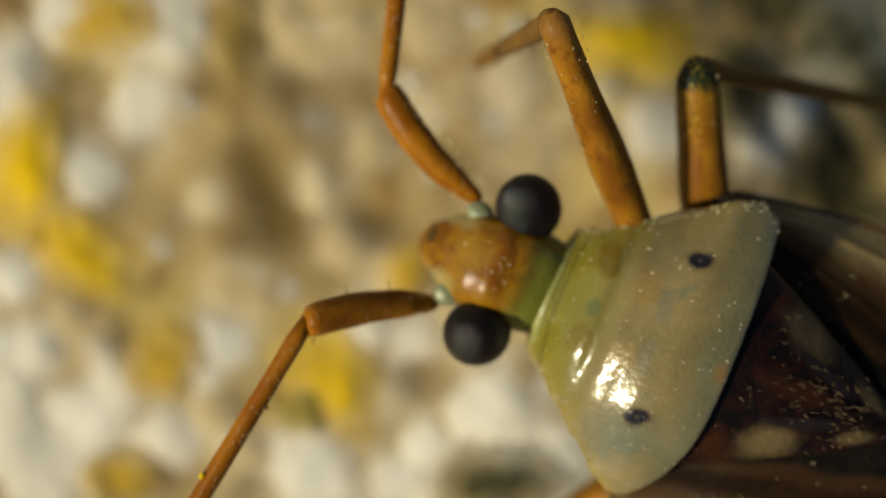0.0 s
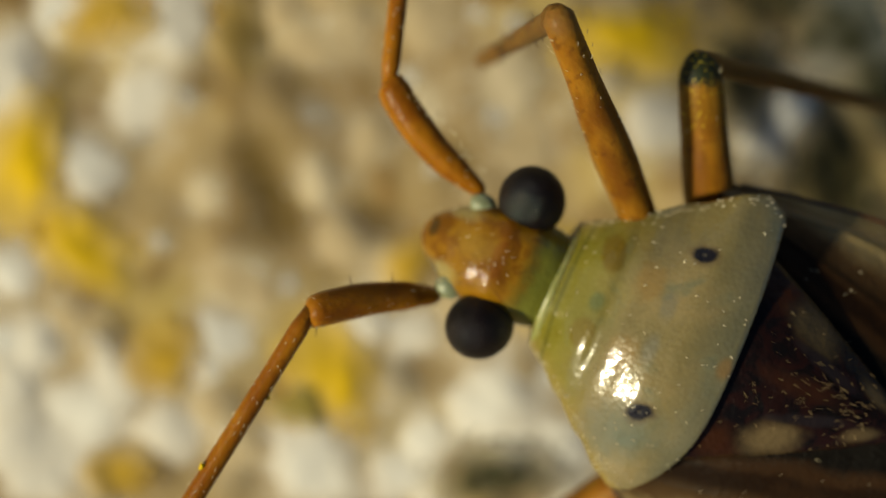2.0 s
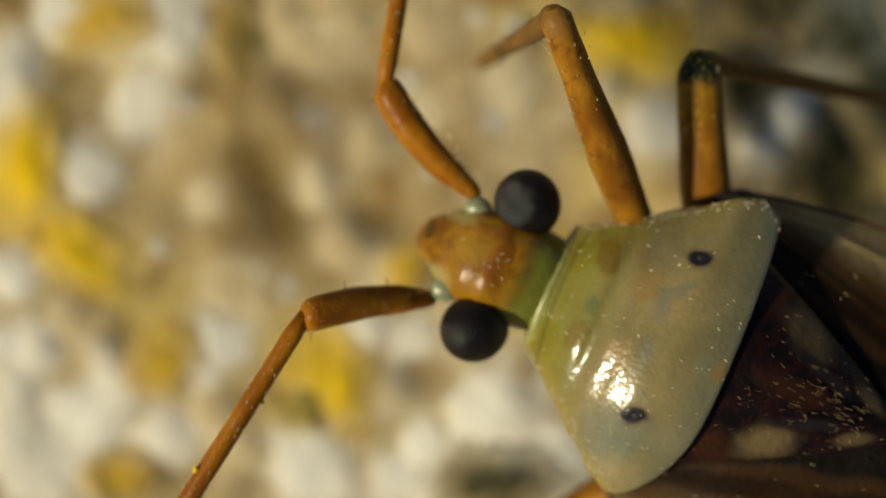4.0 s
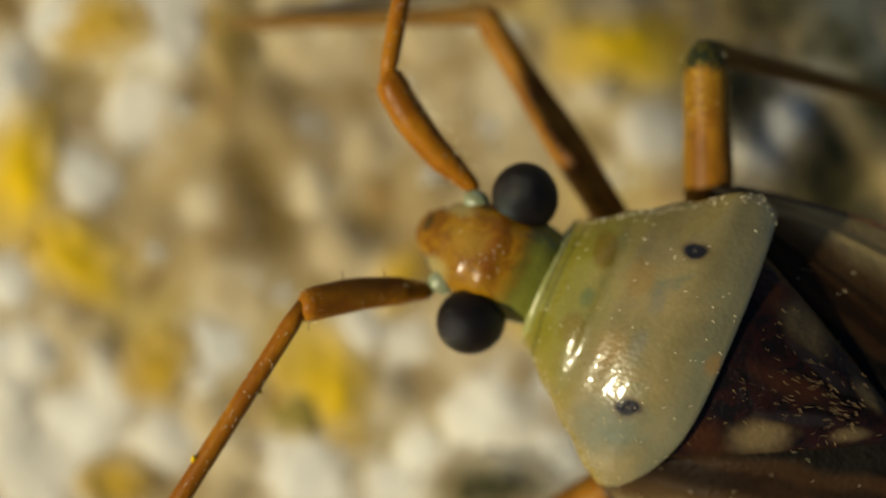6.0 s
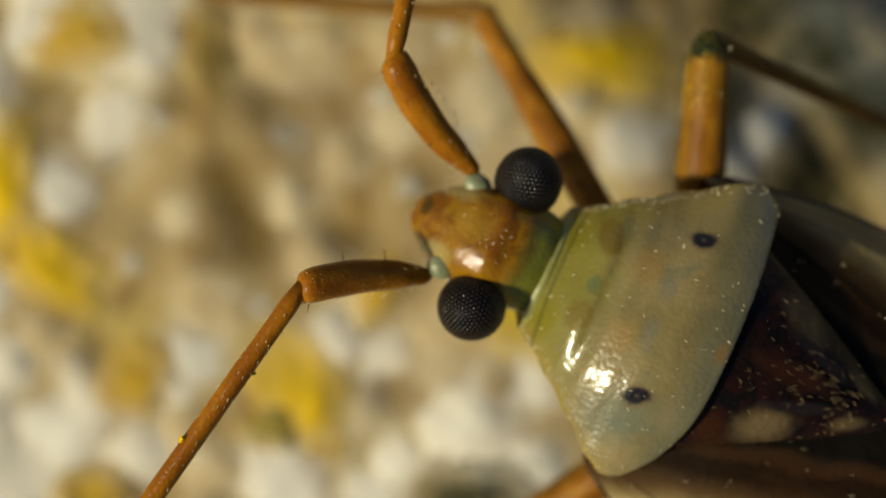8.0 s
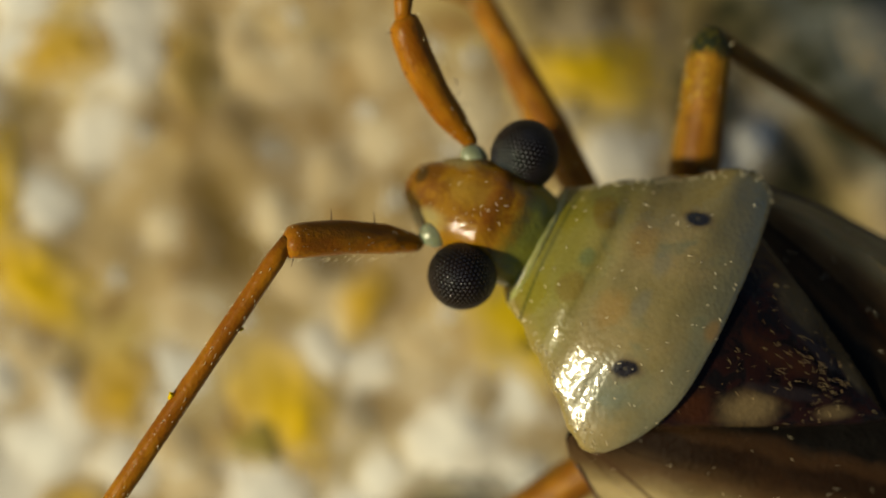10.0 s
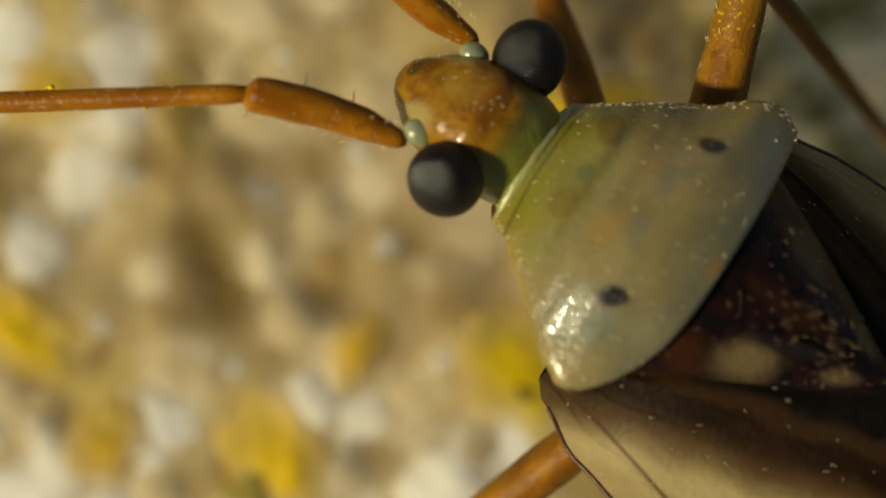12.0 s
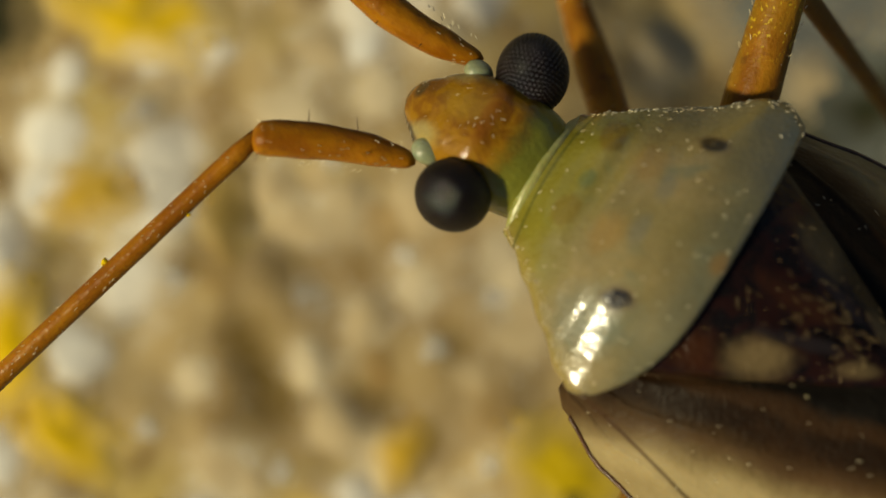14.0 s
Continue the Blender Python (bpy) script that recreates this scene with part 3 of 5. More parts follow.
def build_lichen():
    random.seed(5)
    yel, och, mos_shade = "bright yellow powdery lichen on pale stone", "ochre orange powdery lichen on pale stone", "blackish green tuft on the stone, moss and painted shade"
    patch("lichen", YELLOW, (0.62, 0.40, 0.0), yel, -4.34, 0.89, 0.80, 0.38, 84, 90)
    patch("lichen", YELLOW, (0.62, 0.40, 0.0), yel, -3.80, 0.02, 0.56, 0.36, -38, 90)
    patch("lichen", YELLOW, (0.62, 0.40, 0.0), yel, -1.18, -1.35, 0.55, 0.42, -60, 90)
    patch("lichen", YELLOW, (0.62, 0.40, 0.0), yel, 2.00, 2.25, 0.74, 0.35, 8, 90)
    patch("lichen", YELLOW, (0.46, 0.32, 0.0), yel, 1.30, -0.40, 0.66, 0.47, -50, 90)
    patch("lichen", OCHRE, (0.14, 0.105, 0.008), "dark olive powdery lichen on pale stone", 1.38, -0.66, 0.30, 0.20, -40, 45)
    patch("lichen", YELLOW, (0.62, 0.40, 0.0), yel, -2.94, 4.19, 0.74, 0.38, -15, 90)
    patch("lichen", OCHRE, (0.44, 0.275, 0.025), och, -2.90, -1.14, 0.40, 0.36, 0, 60)
    patch("lichen", OCHRE, (0.44, 0.275, 0.025), och, -3.50, 2.42, 0.55, 0.32, 10, 45)
    patch("lichen", OCHRE, (0.44, 0.275, 0.025), och, -0.38, -0.17, 0.38, 0.23, 60, 18)
    patch("lichen", OCHRE, (0.44, 0.275, 0.025), och, -3.41, -2.35, 0.36, 0.23, 0, 40)
    patch("lichen", OCHRE, (0.22, 0.15, 0.04), "dull olive brown powdery lichen on pale stone", -2.17, 2.33, 0.28, 0.42, 0, 40)
    patch("lichen", OCHRE, (0.22, 0.17, 0.012), "dark olive powdery lichen on pale stone", -1.49, -1.65, 0.32, 0.23, 20, 40)
    # painted shade: three dark tufts laid over the side that falls away
    patch("moss_shade_tuft", MOSS_SHADE, (0.016, 0.019, 0.008), mos_shade, 4.98, 1.70, 0.64, 0.53, 0, 90, lift=0.02)
    patch("moss_shade_tuft", MOSS_SHADE, (0.016, 0.019, 0.008), mos_shade, 4.77, 3.50, 0.74, 0.53, 10, 90, lift=0.02)
    patch("moss_shade_tuft", MOSS_SHADE, (0.016, 0.019, 0.008), mos_shade, 3.76, 2.92, 0.64, 0.48, 30, 90, lift=0.02)
    # plain moss
    patch("moss_shade_tuft", MOSS_SHADE, (0.016, 0.019, 0.008), mos_shade, 0.62, -2.36, 0.66, 0.34, 5, 110, lift=0.09)
    # moss and the body's shadow together, painted as three dark tufts
    patch("moss_shade_tuft", MOSS_SHADE, (0.016, 0.019, 0.008), mos_shade, 4.26, 0.95, 0.74, 0.45, 80, 130, lift=0.02)
    patch("moss_shade_tuft", MOSS_SHADE, (0.016, 0.019, 0.008), mos_shade, 4.37, 2.39, 0.64, 0.45, 0, 120, lift=0.02)
    patch("moss_shade_tuft", MOSS_SHADE, (0.016, 0.019, 0.008), mos_shade, 3.29, 1.72, 0.38, 0.58, 0, 110, lift=0.02)
    # plain moss again
    patch("moss_shade_tuft", MOSS_SHADE, (0.016, 0.019, 0.008), mos_shade, -4.49, 4.24, 0.42, 0.53, 0, 60, lift=0.02)


# ---- the bug ----
# its own space: x forward, y to its left, z up, millimetres; the origin lies between the two black spots
W_PRO = [(0.0, 0.53), (0.12, 0.62), (0.30, 0.80), (0.55, 1.03), (0.78, 1.24), (0.90, 1.31), (1.0, 1.30)]
Z_PRO = [(-0.60, 0.07), (-0.35, 0.115), (-0.1, 0.125), (0.05, 0.105), (0.20, 0.06), (0.35, -0.005), (0.55, -0.12), (0.75, -0.26), (0.9, -0.38), (1.0, -0.46)]


def flank(y):
    """The shield's fall towards its left side: gently rounded in the middle, then a straight slope."""
    if y < 0.55:
        return 0.233 * y * y
    d = min(y - 0.55, 0.2)
    e = max(y - 0.75, 0)
    return 0.0705 + 0.257 * d + 0.757 * d * d + 0.56 * e


def pronotum_point(u, v):
    rear = -0.52 + (0.35 if v > 0 else 0.03) * abs(v) ** 4
    x = 0.95 + (rear - 0.95) * u
    y = v * (curve(u, W_PRO) - 0.10 * max(u - 0.86, 0) / 0.14 * (v < 0))
    rise = min(max((0.25 - x) / 0.45, 0), 1)  # flatter towards the shoulders
    rise = rise * rise * (3 - 2 * rise)
    z = curve(x, Z_PRO) - (flank(y) * (1 - 0.10 * rise) if y > 0 else 0.48 * y * y * (1 - 0.55 * rise)) - 0.14 * (1 - u) ** 2 * v * v
    # callus swellings behind the collar
    for s in (-1, 1):
        z += 0.045 * math.exp(-((x - 0.68) / 0.14) ** 2 - ((y - s * 0.38) / 0.22) ** 2)
    z -= 0.03 * math.exp(-((x - 0.50) / 0.06) ** 2) * max(1 - (v * 1.2) ** 2, 0)
    z += 0.012 * noise.noise((x * 3, y * 3, 2))
    return Vector((x, y, z))


def normal_at(fn, u, v, e=0.01):
    a = fn(min(u + e, 1), v) - fn(max(u - e, 0), v)
    b = fn(u, min(v + e, 1)) - fn(u, max(v - e, -1))
    n = a.cross(b).normalized()
    return n if n.z > 0 else -n


def build_pronotum(bug):
    rings = []
    nu, nv = 40, 56
    for j in range(nu + 4):
        u = min(j / nu, 1)
        ring = []
        for i in range(nv + 1):
            v = -1 + 2 * i / nv
            p = pronotum_point(u, v)
            over = j - nu
            if over > 0:  # the rear rim turns down and under
                p += Vector((-0.012, 0, -0.02)) if over == 1 else Vector((0.0, 0, -0.06)) if over == 2 else Vector((0.15, -0.1 * v, -0.12))
            ring.append(p)
        # side walls below the margin
        for s, ends in ((1, ring[-1]), (-1, ring[0])):
            extra = [ends + Vector((0, s * 0.012, -0.035)), ends + Vector((0, -s * 0.01, -0.10)), ends + Vector((0.03, -s * 0.16, -0.42)), ends + Vector((0.05, -s * 0.40, -0.75))]
            ring = ring + extra if s > 0 else extra[::-1] + ring
        rings.append(ring)
    ob = part("pronotum", loft(rings, closed=False), PRONOTUM, bug, "pale olive pronotum with two black spots, glossy")
    seeds = []
    for _ in range(80):
        u, v = random.random() ** 0.8, random.uniform(-1, 1)
        seeds.append(hair_seed(pronotum_point, u, v, 0.30))
    for _ in range(170):  # denser on the margins
        u, v = random.random(), random.choice((-1, 1)) * random.uniform(0.93, 1.0)
        seeds.append(hair_seed(pronotum_point, u, v, 0.5))
    v, f = hair_mesh(seeds, 0.034, 0.0056)
    tagged(from_lists("hair_coat", v, f, HAIR, ob, "short pale lying hairs"), kind="stuff")
    # the collar: a rounded band along the front rim, bending back a little at its ends
    rings = []
    for i in range(41):
        v = -1.06 + 2.12 * i / 40
        p = pronotum_point(0.0, max(min(v, 1), -1)) + Vector((0.012 - 0.05 * v * v, (v - max(min(v, 1), -1)) * 0.5, -0.35 * max(abs(v) - 1, 0)))
        taper = 1.0 - 0.55 * max(abs(v) - 0.8, 0) / 0.26
        rings.append([p + Vector((0.050 * math.cos(a), 0, 0.040 * math.sin(a))) * taper for a in (math.tau * q / 14 for q in range(14))])
    part("collar", loft(rings), COLLAR, bug, "pale green collar ridge behind the head")


def hair_seed(fn, u, v, rise):
    p, n = fn(u, v), normal_at(fn, u, v)
    d = Vector((-1, random.uniform(-1.1, 1.1) + 0.3 * v, 0))
    d = (d - n * d.dot(n)).normalized() + n * rise * random.uniform(0.4, 1.5)
    return p, d, n


HEAD_W = [(0.95, 0.40), (1.10, 0.43), (1.25, 0.46), (1.45, 0.44), (1.60, 0.41), (1.75, 0.385), (1.88, 0.30), (1.98, 0.215), (2.06, 0.155), (2.11, 0.06)]
HEAD_TOP = [(0.95, -0.40), (1.10, -0.33), (1.25, -0.26), (1.45, -0.22), (1.65, -0.30), (1.82, -0.43), (1.98, -0.58), (2.06, -0.66), (2.11, -0.74)]
HEAD_LOW = [(0.95, -1.05), (1.30, -1.12), (1.70, -1.12), (1.98, -1.02), (2.11, -0.86)]


def head_point(u, v):
    x = 0.95 + 1.16 * u
    w, t, b = curve(x, HEAD_W), curve(x, HEAD_TOP), curve(x, HEAD_LOW)
    a = v * math.pi / 2
    return Vector((x, w * math.sin(a), (t + b) / 2 + (t - b) / 2 * math.cos(a) + 0.010 * noise.noise((x * 6, v * 3, 1))))


def build_head(bug):
    rings = []
    for k in range(31):
        x = 0.95 + 1.16 * k / 30
        w, t, b = curve(x, HEAD_W), curve(x, HEAD_TOP), curve(x, HEAD_LOW)
        ring = []
        for i in range(40):
            a = math.tau * i / 40
            ca, sa = math.cos(a), math.sin(a)
            z = (t + b) / 2 + (t - b) / 2 * math.copysign(abs(ca) ** 0.72, ca)
            y = w * math.copysign(abs(sa) ** 0.85, sa)
            # a shallow furrow on the crown and a raised clypeus in front
            z += math.exp(-(y / 0.10) ** 2) * (0.035 * math.exp(-((x - 1.93) / 0.12) ** 2) - 0.02 * math.exp(-((x - 1.40) / 0.12) ** 2)) * max(ca, 0)
            z += 0.010 * noise.noise((x * 6, y * 6, 1))
            ring.append((x, y, z))
        rings.append(ring)
    head = part("head", loft(rings), HEAD, bug, "orange ochre head, greenish at the neck")
    seeds = [hair_seed(head_point, random.uniform(0.3, 0.97), random.uniform(-0.95, 0.95), 1.2) for _ in range(90)]
    v, f = hair_mesh(seeds, 0.05, 0.0032)
    tagged(from_lists("hair_coat", v, f, HAIR, head, "sparse pale hairs"), kind="stuff")
    for s in (1, -1):
        bm = bmesh.new()
        bmesh.ops.create_uvsphere(bm, u_segments=24, v_segments=16, radius=1)
        for q in bm.verts:
            q.co = Vector((1.735 + q.co.x * 0.115, s * (0.360 + q.co.y * 0.095), -0.555 + q.co.z * 0.085))
        part("antennal_socket", bm, BULB, head, "pale bluish green glossy socket knob")
    build_beak(bug)


def build_beak(bug):
    rings = []
    for k in range(13):
        t = k / 12
        c = Vector((2.02 - 0.55 * t - 1.3 * t * t, 0, -0.92 - 0.75 * t + 0.25 * t * t))
        r = 0.085 * (1 - 0.75 * t)
        rings.append([(c.x + r * 0.7 * math.cos(a), r * math.sin(a), c.z + r * math.cos(a) * 0.7) for a in (math.tau * i / 12 for i in range(12))])
    part("beak", loft(rings), LEG, bug, "slender brown beak folded under the head")


def build_eye(bug, s):
    """A bulging compound eye: a dark ovoid set with small domed facets."""
    centre, axes = Vector((1.385, s * 0.545, -0.49)), (0.270, 0.264, 0.365)
    lean = Euler((radians(-14 * s), radians(10), 0)).to_matrix()
    bm = bmesh.new()
    bmesh.ops.create_icosphere(bm, subdivisions=4, radius=1)
    seats = {}
    for i, j, k in ICO_F:
        corners = [Vector(ICO_V[q]) for q in (i, j, k)]
        for p in range(10):
            for q in range(10 - p):
                d = (corners[0] * p + corners[1] * q + corners[2] * (9 - p - q)).normalized()
                seats[tuple(round(c, 3) for c in d)] = d
    for v in bm.verts:
        v.co = centre + lean @ Vector([c * a for c, a in zip(v.co, axes)])
    eye = part("eye", bm, EYE, bug, "black bulging compound eye")
    verts, faces = [], []
    for d in seats.values():
        p = Vector([c * a for c, a in zip(d, axes)])
        n = Vector([c / a for c, a in zip(d, axes)]).normalized()
        if (lean @ n).z < -0.75:
            continue
        t = n.cross(Vector((0.3, 0.2, 1))).normalized()
        b = n.cross(t)
        base = len(verts)
        r = 0.0132
        for k, (w, h) in enumerate(((1.0, -0.0010), (0.80, 0.0020), (0.42, 0.0042))):
            for i in range(6):
                a = math.tau * i / 6
                verts.append(tuple(centre + lean @ (p + (t * math.cos(a) + b * math.sin(a)) * r * w + n * h)))
        verts.append(tuple(centre + lean @ (p + n * 0.0049)))
        for k in (0, 6):
            for i in range(6):
                j = (i + 1) % 6
                faces.append((base + k + i, base + k + j, base + k + 6 + j, base + k + 6 + i))
        for i in range(6):
            faces.append((base + 12 + i, base + 12 + (i + 1) % 6, base + 18))
    tagged(from_lists("facet_surface", verts, faces, FACET, eye, "rows of tiny glossy black facets"), kind="stuff")


def scutellum_point(u, v):
    x = -0.40 - 1.68 * u
    w = 0.92 * (1 - u) ** 0.92 + 0.02
    z = -0.015 - 0.09 * u - (0.17 if v > 0 else 0.24) * (v * w) ** 2 - 0.08 * v * v * (1 - 0.4 * u) + 0.06 * math.sin(math.pi * min(u * 1.1, 1)) * (1 - v * v)
    z += 0.012 * noise.noise((x * 4, v * 3, 4))
    return Vector((x, v * w, z))


def build_scutellum(bug):
    rings = []
    for j in range(31):
        u = j / 30
        ring = [scutellum_point(u, -1 + 2 * i / 32) for i in range(33)]
        ring = [ring[0] + Vector((0, 0, -0.16))] + ring + [ring[-1] + Vector((0, 0, -0.16))]
        rings.append(ring)
    ob = part("scutellum", loft(rings, closed=False), SCUTELLUM, bug, "dark red-brown scutellum with two cream patches")
    seeds = [hair_seed(scutellum_point, random.uniform(0.05, 0.97), random.uniform(-0.95, 0.95), 0.45) for _ in range(36)]
    v, f = hair_mesh(seeds, 0.05, 0.0026)
    # finer silky hairs lie across the middle, swept to the rear and inward
    seeds = []
    for _ in range(110):
        u, w = random.uniform(0.18, 0.75), random.gauss(0, 0.4)
        p, n = scutellum_point(u, max(min(w, 0.95), -0.95)), normal_at(scutellum_point, u, max(min(w, 0.95), -0.95))
        seeds.append((p, Vector((-1, -0.9 * w + random.uniform(-0.25, 0.25), 0.22)), n))
    v2, f2 = hair_mesh(seeds, 0.08, 0.0013)
    f += [tuple(q + len(v) for q in face) for face in f2]
    tagged(from_lists("hair_coat", v + v2, f, GOLD, ob, "silky pale hairs"), kind="stuff")


WING_OUT = [(-5.9, 0.25), (-5.4, 0.95), (-4.6, 1.45), (-3.4, 1.74), (-2.2, 1.82), (-1.3, 1.76), (-0.6, 1.57), (-0.10, 1.36), (0.05, 1.22)]
WING_IN = [(-5.9, 0.0), (-2.10, 0.0), (-0.50, 0.88), (0.05, 1.05)]


def wing_point(s):
    def fn(u, v):
        x = 0.0 - 5.85 * u
        k = (v + 1) / 2
        inner, outer = curve(x, WING_IN), curve(x, WING_OUT)
        if s < 0:  # the other wing lies tucked closer to the body
            outer = min(outer, 1.30 + (outer - 1.30) * 0.45)
        if x > -2.10 and x < -0.5:
            inner = (-0.50 - x) / 1.6 * -0.88 + 0.88
        y = inner + (outer - inner) * k
        top = -0.10 - 0.05 * u * 3 if u < 0.4 else -0.16 - (u - 0.4) * 0.7
        z = top + 0.06 - (0.54 if s > 0 else 0.64) * (y / 1.8) - 0.26 * (y / 1.8) ** 2 - 0.25 * max(k - 0.45, 0) ** 1.6 - 0.05 * math.exp(-(k / 0.08) ** 2)
        z -= 0.14 * min(max((x + 0.95) / 0.5, 0), 1) * (y / 1.3) ** 2
        # raised veins
        z += 0.020 * math.exp(-((k - 0.80) / 0.025) ** 2) + 0.018 * math.exp(-((k - 0.42) / 0.03) ** 2) + 0.012 * noise.noise((x * 2, y * 3, 6))
        return Vector((x, s * y, z))
    return fn


def build_wing(bug, s):
    fn = wing_point(s)
    rings = []
    for j in range(61):
        u = j / 60
        ring = [fn(u, -1 + 2 * i / 40) for i in range(41)]
        e = ring[-1]
        ring += [e + Vector((0, s * 0.012, -0.03)), e + Vector((0, -s * 0.02, -0.07)), e + Vector((0, -s * 0.22, -0.16))]
        rings.append(ring)
    ob = part("forewing", loft(rings, closed=False), WING[s], bug, "folded tan and dark brown forewing")
    seeds = [hair_seed(fn, random.uniform(0.03, 0.5), random.uniform(-0.95, 0.95), 0.4) for _ in range(45)]
    v, f = hair_mesh(seeds, 0.05, 0.0028)
    tagged(from_lists("hair_coat", v, f, HAIR, ob, "sparse pale lying hairs"), kind="stuff")
    # a dark rounded rim along the outer margin
    rings = []
    for j in range(50):
        u = 0.03 + 0.8 * j / 49
        p = fn(u, 1)
        rings.append([p + Vector((0, 0.020 * math.cos(a) + s * 0.012, 0.020 * math.sin(a) - 0.012)) for a in (math.tau * i / 8 for i in range(8))])
    part("wing_margin", loft(rings), BRISTLE, ob, "thin dark brown wing edge")


def build_trunk(bug):
    """Thorax and abdomen under the shield and wings."""
    rings = []
    for k in range(31):
        x = 0.98 - 6.2 * k / 30
        w = curve(x, [(-5.3, 0.35), (-4.6, 1.0), (-3.0, 1.08), (-1.2, 0.98), (0.0, 0.92), (0.6, 0.68), (0.98, 0.40)])
        t = curve(x, [(-5.3, -0.92), (-3.0, -0.88), (-1.2, -0.78), (-0.6, -0.62), (0.0, -0.42), (0.6, -0.42), (0.98, -0.56)])
        b = curve(x, [(-5.3, -0.95), (-4.0, -1.35), (-2.0, -1.55), (-0.4, -1.50), (0.5, -1.35), (0.98, -1.02)])
        rings.append([(x, w * math.sin(a), (t + b) / 2 + (t - b) / 2 * math.cos(a)) for a in (math.tau * i / 32 for i in range(32))])
    part("trunk", loft(rings), BODY, bug, "yellow green thorax and abdomen")


def bristles(parent, length, r, count, size, angle=0.9, material=None):
    seeds = []
    for _ in range(count):
        a, x = random.uniform(0, math.tau), random.uniform(0.06, 0.97) * length
        n = Vector((0, math.cos(a), math.sin(a)))
        seeds.append((Vector((x, 0, 0)) + n * r * 0.95, n * angle + Vector((1, 0, 0)), n))
    v, f = hair_mesh(seeds, size, 0.0042, 0.1)
    tagged(from_lists("bristles", v, f, material or HAIR, parent, "fine short hairs"), kind="stuff")


def build_antenna(bug, s):
    L = 1.17
    scape = part("antenna", tube([(-0.03, 0.030, 0.030), (-0.01, 0.055, 0.055), (0.04, 0.075, 0.075), (0.10, 0.086, 0.086), (0.30, 0.118, 0.118), (0.75, 0.139, 0.139), (1.02, 0.138, 0.138), (1.13, 0.122, 0.122), (L, 0.060, 0.060)], 20, 0.05, lambda k: (-0.045 if s > 0 else 0.07) * math.sin(math.pi * k)), ANTENNA, bug, "stout orange brown first antennal segment")
    bristles(scape, L, 0.128, 110, 0.042)
    seeds = [((0.36, 0.03, 0.105), (0.15, 0.25, 1), (0, 0, 1)), ((0.42, -s * 0.13, 0.06), (0.2, -s, 0.4), (0, 0, 1)), ((0.78, -s * 0.15, 0.03), (0.1, -s, 0.3), (0, 0, 1)), ((1.10, 0.08, 0.02), (0.3, 1, 0.2), (0, 0, 1))]
    v, f = hair_mesh(seeds, 0.11, 0.0065, 0.1)
    from_lists("dark_bristles", v, f, BRISTLE, scape, "a few erect dark bristles")
    flagellum = part("flagellum", tube([(-0.03, 0.055, 0.055), (0.04, 0.086, 0.086), (0.20, 0.074, 0.074), (1.6, 0.080, 0.080), (3.00, 0.082, 0.082), (3.15, 0.05, 0.05), (3.2, 0.034, 0.034), (4.3, 0.030, 0.030), (5.0, 0.016, 0.016)], 14, 0.04), ANTENNA, scape, "long thin orange outer antenna")
    bristles(flagellum, 3.0, 0.078, 110, 0.036)
    if s > 0:
        for x, y, r in ((1.45, -0.090, 0.030), (0.74, 0.085, 0.016)):
            v, f = lumps([(x, y, 0.02, r, 0.9), (x + r, y * 0.96, 0.01, r * 0.7, 0.9)])
            from_lists("pollen_grain", v, f, YELLOW, flagellum, "bright yellow pollen stuck to the antenna")
    return scape, flagellum


def build_leg(bug, length, shin, knee_dark, hind):
    r = 0.20 if hind else 0.215 if knee_dark else 0.170
    k, fore = length, 0.84 if not hind and not knee_dark else 1.0
    femur = part("leg", tube([(0, 0.11, 0.13), (0.25, 0.15, 0.17), (0.45 * k, r, r * 1.1), (0.8 * k, r * 0.88 * fore, r * 0.95), (0.94 * k, r * 0.84 * fore, r * 0.9), (k + 0.02, 0.125, 0.13), (k + 0.08, 0.06, 0.06)], 20, 0.04), LEG_DARK if knee_dark else LEG, bug, "ochre brown thigh with dark specks" + (" and a blackish knee" if knee_dark else ""))
    bristles(femur, k, r * 0.95, 70, 0.05, 0.7)
    t = shin
    tibia = part("shin", tube([(-0.05, 0.07, 0.08), (0.05, 0.110, 0.115), (0.3, 0.088, 0.088), (0.6 * t, 0.078, 0.078), (t - 0.42, 0.080, 0.080), (t - 0.38, 0.036, 0.036), (t - 0.22, 0.050, 0.050), (t - 0.20, 0.034, 0.034), (t - 0.04, 0.046, 0.046), (t, 0.016, 0.016)], 14, 0.04), TIBIA, femur, "slender brown shin and foot")
    seeds = []
    for i in range(16):
        a, x = random.uniform(0, math.tau), 0.3 + (t - 0.9) * i / 15
        n = Vector((0, math.cos(a), math.sin(a)))
        seeds.append((Vector((x, 0, 0)) + n * 0.06, n + Vector((0.8, 0, 0)), n))
    v, f = hair_mesh(seeds, 0.13, 0.008, 0.05)
    tagged(from_lists("spines", v, f, BRISTLE, femur, "short dark spines"), kind="stuff").parent = tibia
    return femur, tibia


random.seed(3)
build_ground()
build_granules()
build_lichen()
build_lumps()
bug = tagged(new("plant_bug"), "olive and brown plant bug with black eyes, standing on crusted stone", "insect")
build_trunk(bug)
build_pronotum(bug)
build_head(bug)
build_eye(bug, 1)
build_eye(bug, -1)
build_scutellum(bug)
build_wing(bug, 1)
build_wing(bug, -1)
antenna_left, flagellum_left = build_antenna(bug, 1)
antenna_right, flagellum_right = build_antenna(bug, -1)
leg_fore_right, shin_fore_right = build_leg(bug, 2.50, 3.6, False, False)
leg_mid_right, shin_mid_right = build_leg(bug, 2.0, 4.8, True, False)
leg_hind_left, shin_hind_left = build_leg(bug, 2.9, 4.5, False, True)
